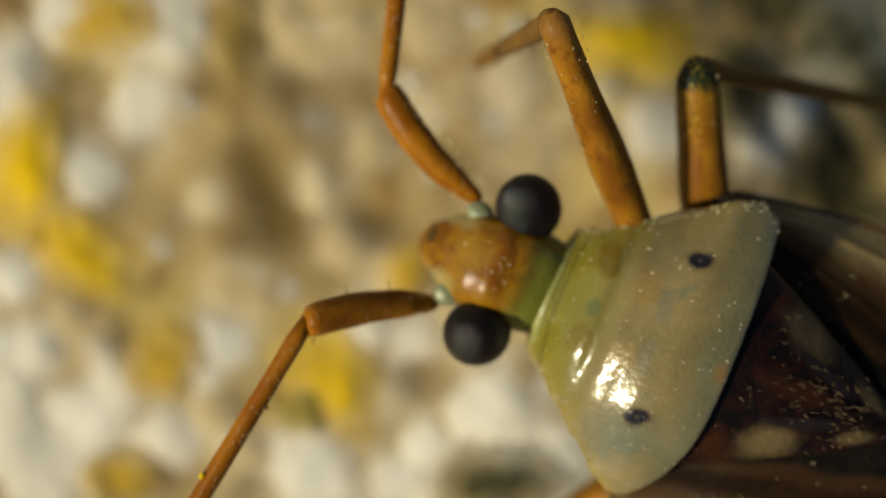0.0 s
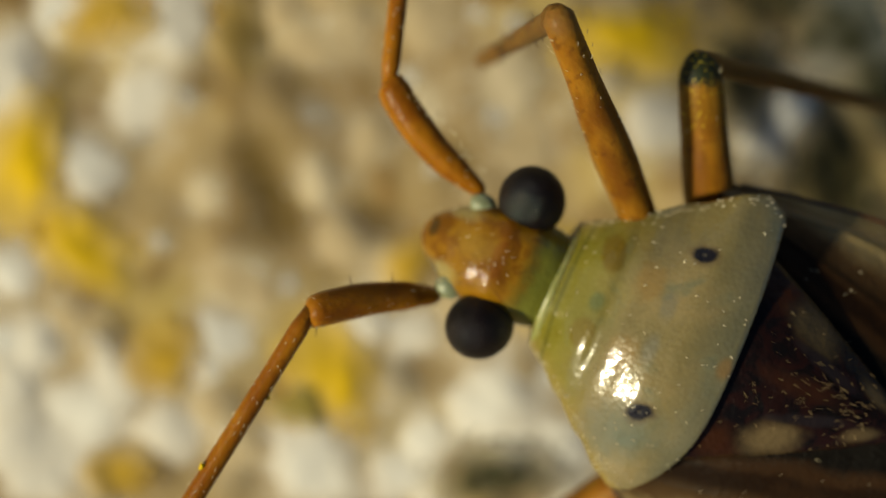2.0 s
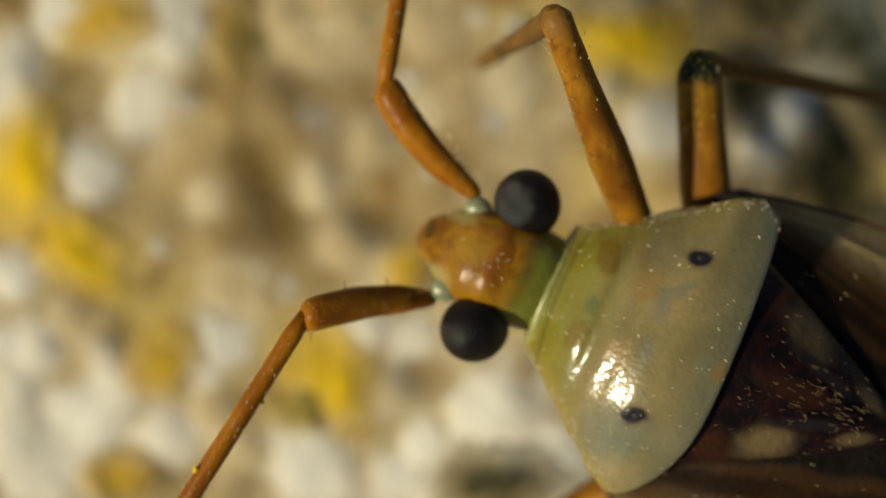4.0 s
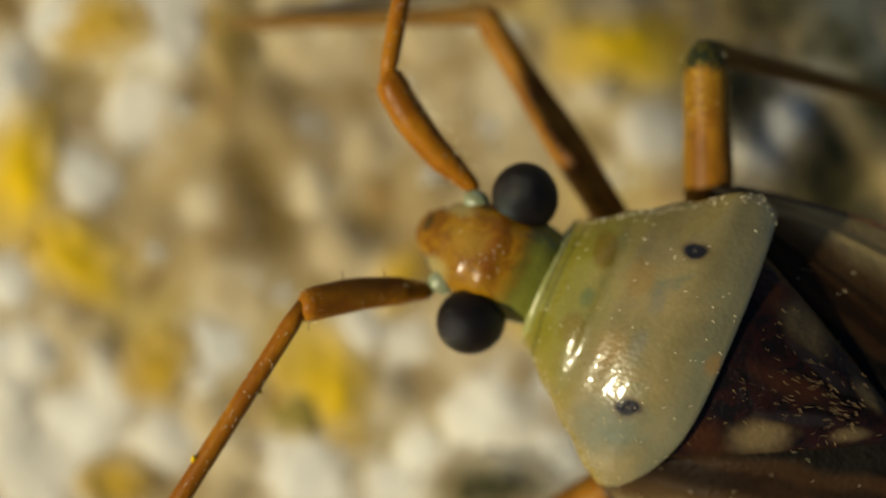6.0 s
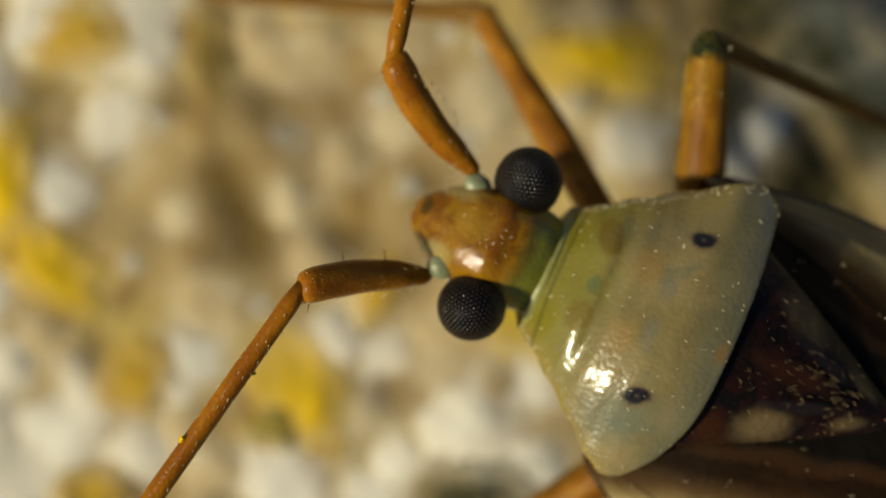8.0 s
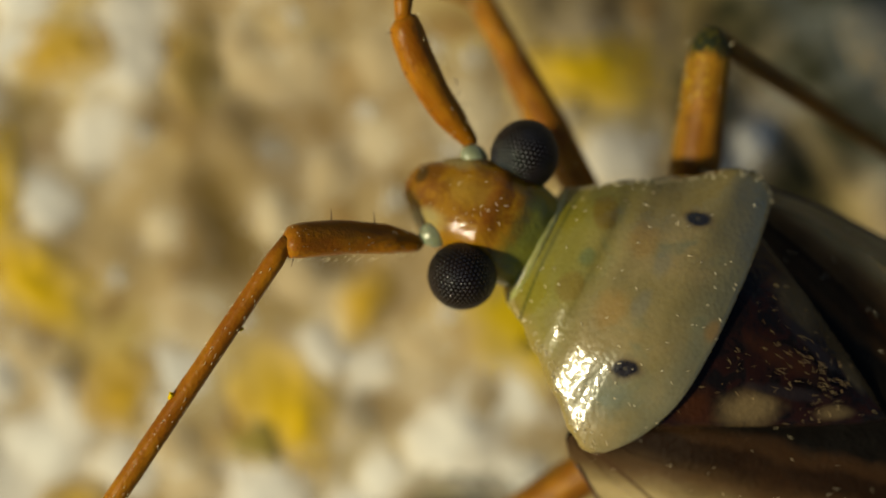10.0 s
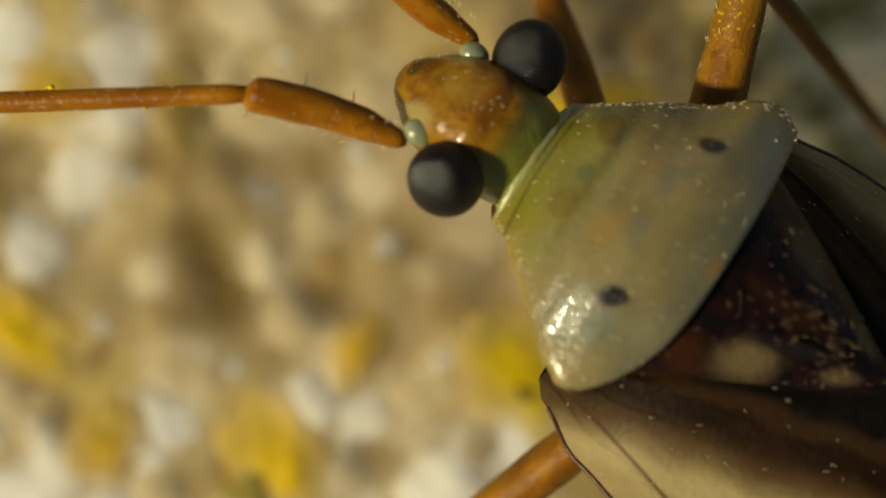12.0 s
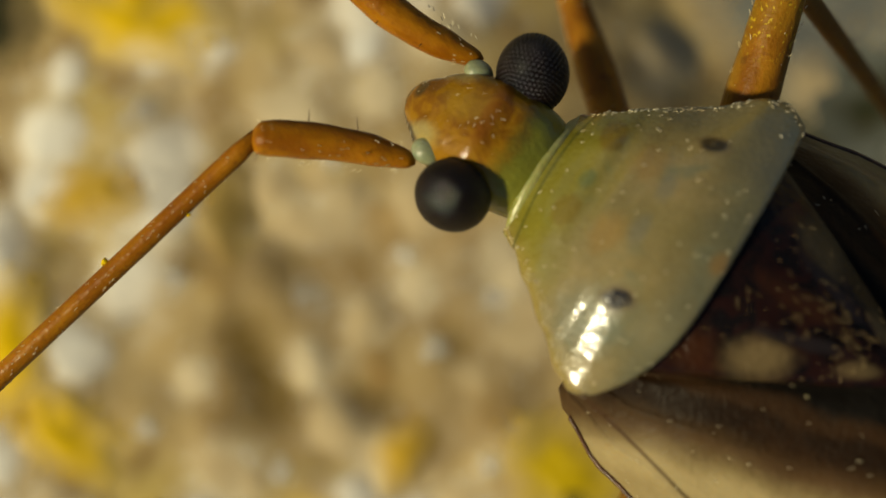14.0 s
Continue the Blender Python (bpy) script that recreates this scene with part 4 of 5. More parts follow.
leg_fore_left, shin_fore_left = build_leg(bug, 2.50, 3.6, False, False)
leg_mid_left, shin_mid_left = build_leg(bug, 2.0, 4.8, True, False)
leg_hind_right, shin_hind_right = build_leg(bug, 2.9, 4.5, False, True)


def motions():
    walk(bug, [
        (0, mm_pose(1.762, -0.652, 3.228, 0.07, 0.51, 157.52)), (0.5, mm_pose(1.763, -0.681, 3.282, -0.51, 0.74, 157.34)),
        (1, mm_pose(1.772, -0.665, 3.273, 0.15, 0.37, 157.19)), (1.5, mm_pose(1.783, -0.660, 3.324, -0.10, 0.26, 157.05)),
        (2, mm_pose(1.776, -0.666, 3.338, -0.66, 0.52, 157.15)), (2.5, mm_pose(1.767, -0.675, 3.370, -0.27, 0.70, 157.04)),
        (3, mm_pose(1.766, -0.666, 3.350, -0.52, 0.44, 157.14)), (5.3, mm_pose(1.691, -0.584, 3.336, 1.04, 2.93, 156.42)),
        (5.5, mm_pose(1.686, -0.568, 3.335, 1.18, 3.15, 156.36)), (5.6, mm_pose(1.700, -0.560, 3.336, 1.07, 3.15, 156.36)),
        (6, mm_pose(1.750, -0.525, 3.342, 0.65, 3.13, 156.38)), (6.5, mm_pose(1.848, -0.438, 3.307, 3.21, 5.00, 155.58)),
        (7, mm_pose(1.932, -0.441, 3.301, 3.12, 2.13, 155.85)), (7.5, mm_pose(1.944, -0.429, 3.266, 3.29, -0.07, 155.80)),
        (8, mm_pose(2.066, -0.317, 3.365, 4.34, -5.36, 155.10)), (8.5, mm_pose(2.031, -0.187, 3.400, 7.13, -5.84, 153.51)),
        (9, mm_pose(2.248, -0.105, 3.356, 9.96, -4.49, 152.33)), (11.3, mm_pose(1.986, 0.265, 3.529, 10.02, -4.97, 149.55)),
        (11.5, mm_pose(2.032, 0.363, 3.749, 11.53, -7.64, 147.24)), (12, mm_pose(2.037, 1.040, 4.158, 12.47, -1.94, 144.71)),
        (12.2, mm_pose(2.227, 1.076, 4.209, 12.23, -4.95, 144.62)), (12.5, mm_pose(2.357, 1.299, 4.224, 11.11, -5.53, 140.90)),
        (12.7, mm_pose(2.413, 1.577, 4.127, 11.32, -5.03, 138.77)), (12.8, mm_pose(2.280, 1.390, 4.088, 11.17, -2.43, 139.47)),
        (13, mm_pose(2.168, 1.232, 4.169, 10.18, -2.37, 141.44)), (13.2, mm_pose(2.107, 1.190, 4.121, 10.02, -4.66, 143.85)),
        (13.5, mm_pose(1.801, 1.485, 4.111, 5.23, -0.68, 145.52)), (14, mm_pose(1.578, 2.082, 4.043, 10.96, 5.13, 147.69)),
    ])
    walk(antenna_left, [
        (0, along(1.796, 0.466, -0.602, 0.887, 0.511, 0.566)), (0.5, along(1.796, 0.466, -0.602, 0.867, 0.499, 0.607)),
        (1, along(1.796, 0.466, -0.602, 0.864, 0.504, 0.607)), (1.5, along(1.796, 0.466, -0.602, 0.874, 0.500, 0.596)),
        (2, along(1.796, 0.466, -0.602, 0.876, 0.489, 0.602)), (2.5, along(1.796, 0.466, -0.602, 0.868, 0.500, 0.605)),
        (3, along(1.796, 0.466, -0.602, 0.875, 0.497, 0.597)), (5.3, along(1.796, 0.466, -0.602, 0.846, 0.532, 0.609)),
        (5.5, along(1.796, 0.466, -0.602, 0.843, 0.535, 0.610)), (5.6, along(1.796, 0.466, -0.602, 0.844, 0.530, 0.612)),
        (6, along(1.796, 0.466, -0.602, 0.849, 0.510, 0.623)), (6.5, along(1.796, 0.466, -0.602, 0.849, 0.567, 0.572)),
        (7, along(1.796, 0.466, -0.602, 0.939, 0.562, 0.414)), (7.5, along(1.796, 0.466, -0.602, 0.952, 0.554, 0.395)),
        (8, along(1.796, 0.466, -0.602, 0.900, 0.519, 0.539)), (8.5, along(1.796, 0.466, -0.602, 0.860, 0.542, 0.579)),
        (9, along(1.796, 0.466, -0.602, 0.846, 0.562, 0.581)), (11.3, along(1.796, 0.466, -0.602, 1.123, 0.329, -0.005)),
        (11.5, along(1.796, 0.466, -0.602, 1.134, 0.284, -0.049)), (12, along(1.796, 0.466, -0.602, 1.100, 0.394, 0.059)),
        (12.2, along(1.796, 0.466, -0.602, 1.132, 0.293, 0.026)), (12.5, along(1.796, 0.466, -0.602, 1.152, 0.200, 0.043)),
        (12.7, along(1.796, 0.466, -0.602, 1.103, 0.242, 0.305)), (12.8, along(1.796, 0.466, -0.602, 1.054, 0.309, 0.403)),
        (13, along(1.796, 0.466, -0.602, 1.056, 0.263, 0.430)), (13.2, along(1.796, 0.466, -0.602, 1.134, 0.284, 0.043)),
        (13.5, along(1.796, 0.466, -0.602, 1.107, 0.355, 0.133)), (14, along(1.796, 0.466, -0.602, 1.038, 0.519, 0.151)),
    ])
    walk(flagellum_left, [
        (0, along(1.150, 0.000, 0.000, 0.524, 0.778, -0.347)), (0.5, along(1.150, 0.000, 0.000, 0.519, 0.775, -0.361)),
        (1, along(1.150, 0.000, 0.000, 0.517, 0.770, -0.374)), (1.5, along(1.150, 0.000, 0.000, 0.517, 0.776, -0.362)),
        (2, along(1.150, 0.000, 0.000, 0.514, 0.783, -0.352)), (2.5, along(1.150, 0.000, 0.000, 0.520, 0.772, -0.365)),
        (3, along(1.150, 0.000, 0.000, 0.525, 0.772, -0.358)), (5.3, along(1.150, 0.000, 0.000, 0.524, 0.757, -0.390)),
        (5.5, along(1.150, 0.000, 0.000, 0.524, 0.756, -0.393)), (5.6, along(1.150, 0.000, 0.000, 0.522, 0.758, -0.392)),
        (6, along(1.150, 0.000, 0.000, 0.516, 0.764, -0.387)), (6.5, along(1.150, 0.000, 0.000, 0.540, 0.736, -0.408)),
        (7, along(1.150, 0.000, 0.000, 0.573, 0.754, -0.321)), (7.5, along(1.150, 0.000, 0.000, 0.575, 0.753, -0.319)),
        (8, along(1.150, 0.000, 0.000, 0.504, 0.755, -0.420)), (8.5, along(1.150, 0.000, 0.000, 0.448, 0.762, -0.467)),
        (9, along(1.150, 0.000, 0.000, 0.426, 0.749, -0.507)), (11.3, along(1.150, 0.000, 0.000, 0.476, 0.818, -0.323)),
        (11.5, along(1.150, 0.000, 0.000, 0.523, 0.777, -0.352)), (12, along(1.150, 0.000, 0.000, 0.908, 0.239, -0.344)),
        (12.2, along(1.150, 0.000, 0.000, 0.865, 0.351, -0.360)), (12.5, along(1.150, 0.000, 0.000, 0.810, 0.455, -0.370)),
        (12.7, along(1.150, 0.000, 0.000, 0.642, 0.550, -0.534)), (12.8, along(1.150, 0.000, 0.000, 0.616, 0.544, -0.570)),
        (13, along(1.150, 0.000, 0.000, 0.714, 0.376, -0.590)), (13.2, along(1.150, 0.000, 0.000, 0.891, 0.299, -0.341)),
        (13.5, along(1.150, 0.000, 0.000, 0.878, 0.359, -0.317)), (14, along(1.150, 0.000, 0.000, 0.612, 0.690, -0.386)),
    ])
    walk(antenna_right, [
        (0, along(1.800, -0.463, -0.609, 1.036, -0.528, 0.129)), (0.5, along(1.800, -0.463, -0.609, 1.032, -0.536, 0.129)),
        (1, along(1.800, -0.463, -0.609, 1.039, -0.522, 0.129)), (1.5, along(1.800, -0.463, -0.609, 1.039, -0.524, 0.126)),
        (2, along(1.800, -0.463, -0.609, 1.037, -0.526, 0.126)), (2.5, along(1.800, -0.463, -0.609, 1.034, -0.531, 0.133)),
        (3, along(1.800, -0.463, -0.609, 1.037, -0.526, 0.126)), (5.3, along(1.800, -0.463, -0.609, 1.032, -0.517, 0.189)),
        (5.5, along(1.800, -0.463, -0.609, 1.032, -0.516, 0.194)), (5.6, along(1.800, -0.463, -0.609, 1.029, -0.521, 0.194)),
        (6, along(1.800, -0.463, -0.609, 1.019, -0.543, 0.190)), (6.5, along(1.800, -0.463, -0.609, 1.016, -0.525, 0.247)),
        (7, along(1.800, -0.463, -0.609, 1.019, -0.540, 0.197)), (7.5, along(1.800, -0.463, -0.609, 1.022, -0.546, 0.161)),
        (8, along(1.800, -0.463, -0.609, 0.996, -0.492, 0.366)), (8.5, along(1.800, -0.463, -0.609, 0.980, -0.485, 0.416)),
        (9, along(1.800, -0.463, -0.609, 0.966, -0.509, 0.422)), (11.3, along(1.800, -0.463, -0.609, 0.983, -0.479, 0.416)),
        (11.5, along(1.800, -0.463, -0.609, 1.079, -0.428, 0.144)), (12, along(1.800, -0.463, -0.609, 1.149, -0.110, 0.193)),
        (12.2, along(1.800, -0.463, -0.609, 1.122, -0.038, 0.330)), (12.5, along(1.800, -0.463, -0.609, 1.161, -0.082, 0.124)),
        (12.7, along(1.800, -0.463, -0.609, 1.159, -0.055, 0.147)), (12.8, along(1.800, -0.463, -0.609, 1.126, -0.022, 0.319)),
        (13, along(1.800, -0.463, -0.609, 1.065, 0.120, 0.469)), (13.2, along(1.800, -0.463, -0.609, 1.134, 0.059, 0.282)),
        (13.5, along(1.800, -0.463, -0.609, 1.104, -0.160, 0.352)), (14, along(1.800, -0.463, -0.609, 1.137, 0.050, 0.271)),
    ])
    walk(flagellum_right, [
        (0, along(1.150, 0.000, 0.000, 0.671, -0.731, -0.121)), (0.5, along(1.150, 0.000, 0.000, 0.684, -0.718, -0.131)),
        (1, along(1.150, 0.000, 0.000, 0.669, -0.733, -0.120)), (1.5, along(1.150, 0.000, 0.000, 0.680, -0.723, -0.124)),
        (2, along(1.150, 0.000, 0.000, 0.677, -0.724, -0.132)), (2.5, along(1.150, 0.000, 0.000, 0.682, -0.719, -0.130)),
        (3, along(1.150, 0.000, 0.000, 0.658, -0.742, -0.128)), (5.3, along(1.150, 0.000, 0.000, 0.638, -0.760, -0.125)),
        (5.5, along(1.150, 0.000, 0.000, 0.637, -0.761, -0.124)), (5.6, along(1.150, 0.000, 0.000, 0.640, -0.758, -0.126)),
        (6, along(1.150, 0.000, 0.000, 0.651, -0.747, -0.134)), (6.5, along(1.150, 0.000, 0.000, 0.661, -0.741, -0.116)),
        (7, along(1.150, 0.000, 0.000, 0.686, -0.720, -0.104)), (7.5, along(1.150, 0.000, 0.000, 0.651, -0.754, -0.085)),
        (8, along(1.150, 0.000, 0.000, 0.599, -0.777, -0.194)), (8.5, along(1.150, 0.000, 0.000, 0.529, -0.838, -0.135)),
        (9, along(1.150, 0.000, 0.000, 0.692, -0.702, -0.168)), (11.3, along(1.150, 0.000, 0.000, 0.756, -0.570, -0.322)),
        (11.5, along(1.150, 0.000, 0.000, 0.769, -0.624, -0.139)), (12, along(1.150, 0.000, 0.000, 0.626, -0.774, -0.092)),
        (12.2, along(1.150, 0.000, 0.000, 0.504, -0.849, -0.157)), (12.5, along(1.150, 0.000, 0.000, 0.619, -0.777, -0.114)),
        (12.7, along(1.150, 0.000, 0.000, 0.689, -0.709, -0.151)), (12.8, along(1.150, 0.000, 0.000, 0.652, -0.726, -0.220)),
        (13, along(1.150, 0.000, 0.000, 0.487, -0.835, -0.256)), (13.2, along(1.150, 0.000, 0.000, 0.470, -0.867, -0.165)),
        (13.5, along(1.150, 0.000, 0.000, 0.725, -0.607, -0.325)), (14, along(1.150, 0.000, 0.000, 0.706, -0.698, -0.122)),
    ])
    walk(leg_fore_right, [
        (0, along(0.280, -0.550, -0.900, 1.497, -1.299, 1.523)), (0.5, along(0.280, -0.550, -0.900, 1.486, -1.288, 1.543)),
        (1, along(0.280, -0.550, -0.900, 1.491, -1.278, 1.547)), (1.5, along(0.280, -0.550, -0.900, 1.497, -1.276, 1.543)),
        (2, along(0.280, -0.550, -0.900, 1.489, -1.266, 1.559)), (2.5, along(0.280, -0.550, -0.900, 1.487, -1.245, 1.577)),
        (3, along(0.280, -0.550, -0.900, 1.491, -1.289, 1.538)), (5.3, along(0.280, -0.550, -0.900, 1.394, -1.238, 1.665)),
        (5.5, along(0.280, -0.550, -0.900, 1.409, -1.146, 1.718)), (5.6, along(0.360, -0.550, -1.500, 1.885, -1.568, -0.487)),
        (6, along(0.360, -0.550, -1.500, 2.035, -1.423, -0.289)), (6.5, along(0.360, -0.550, -1.500, 2.033, -1.437, -0.227)),
        (7, along(0.360, -0.550, -1.500, 2.015, -1.435, -0.361)), (7.5, along(0.360, -0.550, -1.500, 1.966, -1.454, -0.520)),
        (8, along(0.360, -0.550, -1.500, 1.821, -1.476, -0.869)), (8.5, along(0.360, -0.550, -1.500, 1.764, -1.496, -0.949)),
        (9, along(0.360, -0.550, -1.500, 1.964, -1.421, -0.610)), (11.3, along(0.360, -0.550, -1.500, 1.688, -1.636, -0.853)),
        (11.5, along(0.360, -0.550, -1.500, 1.648, -1.618, -0.958)), (12, along(0.360, -0.550, -1.500, 1.645, -1.605, -0.983)),
        (12.2, along(0.360, -0.550, -1.500, 1.566, -1.648, -1.039)), (12.5, along(0.360, -0.550, -1.500, 1.589, -1.578, -1.112)),
        (12.7, along(0.360, -0.550, -1.500, 1.591, -1.451, -1.270)), (12.8, along(0.360, -0.550, -1.500, 1.748, -1.563, -0.867)),
        (13, along(0.360, -0.550, -1.500, 1.597, -1.565, -1.119)), (13.2, along(0.360, -0.550, -1.500, 1.396, -1.720, -1.159)),
        (13.5, along(0.360, -0.550, -1.500, 1.468, -1.554, -1.295)), (14, along(0.360, -0.550, -1.500, 1.643, -1.673, -0.868)),
    ])
    walk(shin_fore_right, [
        (0, along(2.500, 0.000, 0.000, -0.528, 0.126, -0.840)), (0.5, along(2.500, 0.000, 0.000, -0.540, 0.136, -0.831)),
        (1, along(2.500, 0.000, 0.000, -0.541, 0.129, -0.831)), (1.5, along(2.500, 0.000, 0.000, -0.544, 0.132, -0.829)),
        (2, along(2.500, 0.000, 0.000, -0.552, 0.136, -0.823)), (2.5, along(2.500, 0.000, 0.000, -0.553, 0.127, -0.823)),
        (3, along(2.500, 0.000, 0.000, -0.543, 0.128, -0.830)), (5.3, along(2.500, 0.000, 0.000, -0.558, 0.146, -0.817)),
        (5.5, along(2.500, 0.000, 0.000, -0.568, 0.116, -0.815)), (5.6, along(2.500, 0.000, 0.000, 0.550, 0.688, -0.472)),
        (6, along(2.500, 0.000, 0.000, 0.553, 0.608, -0.570)), (6.5, along(2.500, 0.000, 0.000, 0.580, 0.622, -0.525)),
        (7, along(2.500, 0.000, 0.000, 0.603, 0.600, -0.526)), (7.5, along(2.500, 0.000, 0.000, 0.633, 0.604, -0.485)),
        (8, along(2.500, 0.000, 0.000, 0.668, 0.588, -0.455)), (8.5, along(2.500, 0.000, 0.000, 0.687, 0.597, -0.413)),
        (9, along(2.500, 0.000, 0.000, 0.679, 0.510, -0.528)), (11.3, along(2.500, 0.000, 0.000, 0.880, 0.356, -0.315)),
        (11.5, along(2.500, 0.000, 0.000, 0.928, 0.203, -0.313)), (12, along(2.500, 0.000, 0.000, 0.983, -0.050, -0.176)),
        (12.2, along(2.500, 0.000, 0.000, 0.973, -0.054, -0.224)), (12.5, along(2.500, 0.000, 0.000, 0.973, -0.030, -0.230)),
        (12.7, along(2.500, 0.000, 0.000, 0.997, -0.010, -0.071)), (12.8, along(2.500, 0.000, 0.000, 0.954, -0.022, -0.299)),
        (13, along(2.500, 0.000, 0.000, 0.989, 0.009, -0.146)), (13.2, along(2.500, 0.000, 0.000, 0.989, 0.052, -0.137)),
        (13.5, along(2.500, 0.000, 0.000, 0.998, 0.044, -0.046)), (14, along(2.500, 0.000, 0.000, 0.997, 0.012, -0.081)),
    ])
    walk(leg_mid_right, [
        (0, along(-0.350, -0.550, -1.350, 0.911, -1.575, 0.831)), (0.5, along(-0.350, -0.550, -1.350, 0.919, -1.556, 0.857)),
        (1, along(-0.350, -0.550, -1.350, 0.914, -1.573, 0.830)), (1.5, along(-0.350, -0.550, -1.350, 0.927, -1.574, 0.816)),
        (2, along(-0.350, -0.550, -1.350, 0.935, -1.542, 0.865)), (2.5, along(-0.350, -0.550, -1.350, 0.944, -1.532, 0.873)),
        (3, along(-0.350, -0.550, -1.350, 0.938, -1.574, 0.801)), (5.3, along(-0.350, -0.550, -1.350, 0.912, -1.617, 0.744)),
        (5.5, along(-0.350, -0.550, -1.350, 0.910, -1.622, 0.736)), (5.6, along(-0.350, -0.550, -1.350, 0.902, -1.644, 0.696)),
        (6, along(-0.350, -0.550, -1.350, 0.863, -1.751, 0.436)), (6.5, along(-0.350, -0.550, -1.350, 0.861, -1.758, 0.408)),
        (7, along(-0.350, -0.550, -1.350, 0.807, -1.791, 0.377)), (7.5, along(-0.350, -0.550, -1.350, 0.790, -1.802, 0.356)),
        (8, along(-0.350, -0.550, -1.350, 0.781, -1.786, 0.449)), (8.5, along(-0.350, -0.550, -1.350, 0.773, -1.791, 0.441)),
        (9, along(-0.350, -0.550, -1.350, 0.829, -1.740, 0.536)), (11.3, along(-0.350, -0.550, -1.350, 0.692, -1.768, 0.629)),
        (11.5, along(-0.350, -0.550, -1.350, 0.748, -1.737, 0.650)), (12, along(-0.350, -0.550, -1.350, 0.776, -1.668, 0.785)),
        (12.2, along(-0.350, -0.550, -1.350, 0.765, -1.685, 0.758)), (12.5, along(-0.350, -0.550, -1.350, 0.813, -1.676, 0.728)),
        (12.7, along(-0.350, -0.550, -1.350, 0.804, -1.645, 0.805)), (12.8, along(-0.350, -0.550, -1.350, 0.787, -1.655, 0.801)),
        (13, along(-0.350, -0.550, -1.350, 0.681, -1.721, 0.758)), (13.2, along(-0.350, -0.550, -1.350, 0.569, -1.767, 0.744)),
        (13.5, along(-0.350, -0.550, -1.350, 0.578, -1.813, 0.617)), (14, along(-0.350, -0.550, -1.350, 0.544, -1.733, 0.838)),
    ])
    walk(shin_mid_right, [
        (0, along(2.000, 0.000, 0.000, -0.408, -0.658, -0.633)), (0.5, along(2.000, 0.000, 0.000, -0.433, -0.627, -0.647)),
        (1, along(2.000, 0.000, 0.000, -0.410, -0.650, -0.640)), (1.5, along(2.000, 0.000, 0.000, -0.414, -0.638, -0.649)),
        (2, along(2.000, 0.000, 0.000, -0.452, -0.609, -0.652)), (2.5, along(2.000, 0.000, 0.000, -0.456, -0.602, -0.655)),
        (3, along(2.000, 0.000, 0.000, -0.425, -0.625, -0.655)), (5.3, along(2.000, 0.000, 0.000, -0.361, -0.645, -0.673)),
        (5.5, along(2.000, 0.000, 0.000, -0.354, -0.647, -0.675)), (5.6, along(2.000, 0.000, 0.000, -0.340, -0.654, -0.676)),
        (6, along(2.000, 0.000, 0.000, -0.243, -0.701, -0.670)), (6.5, along(2.000, 0.000, 0.000, -0.215, -0.725, -0.654)),
        (7, along(2.000, 0.000, 0.000, -0.225, -0.753, -0.618)), (7.5, along(2.000, 0.000, 0.000, -0.246, -0.778, -0.578)),
        (8, along(2.000, 0.000, 0.000, -0.292, -0.797, -0.529)), (8.5, along(2.000, 0.000, 0.000, -0.270, -0.822, -0.501)),
        (9, along(2.000, 0.000, 0.000, -0.309, -0.820, -0.482)), (11.3, along(2.000, 0.000, 0.000, -0.331, -0.782, -0.528)),
        (11.5, along(2.000, 0.000, 0.000, -0.328, -0.779, -0.535)), (12, along(2.000, 0.000, 0.000, -0.330, -0.626, -0.706)),
        (12.2, along(2.000, 0.000, 0.000, -0.326, -0.646, -0.690)), (12.5, along(2.000, 0.000, 0.000, -0.314, -0.644, -0.697)),
        (12.7, along(2.000, 0.000, 0.000, -0.324, -0.652, -0.685)), (12.8, along(2.000, 0.000, 0.000, -0.317, -0.637, -0.703)),
        (13, along(2.000, 0.000, 0.000, -0.294, -0.610, -0.736)), (13.2, along(2.000, 0.000, 0.000, -0.281, -0.649, -0.707)),
        (13.5, along(2.000, 0.000, 0.000, -0.304, -0.566, -0.767)), (14, along(2.000, 0.000, 0.000, -0.327, -0.528, -0.784)),
    ])
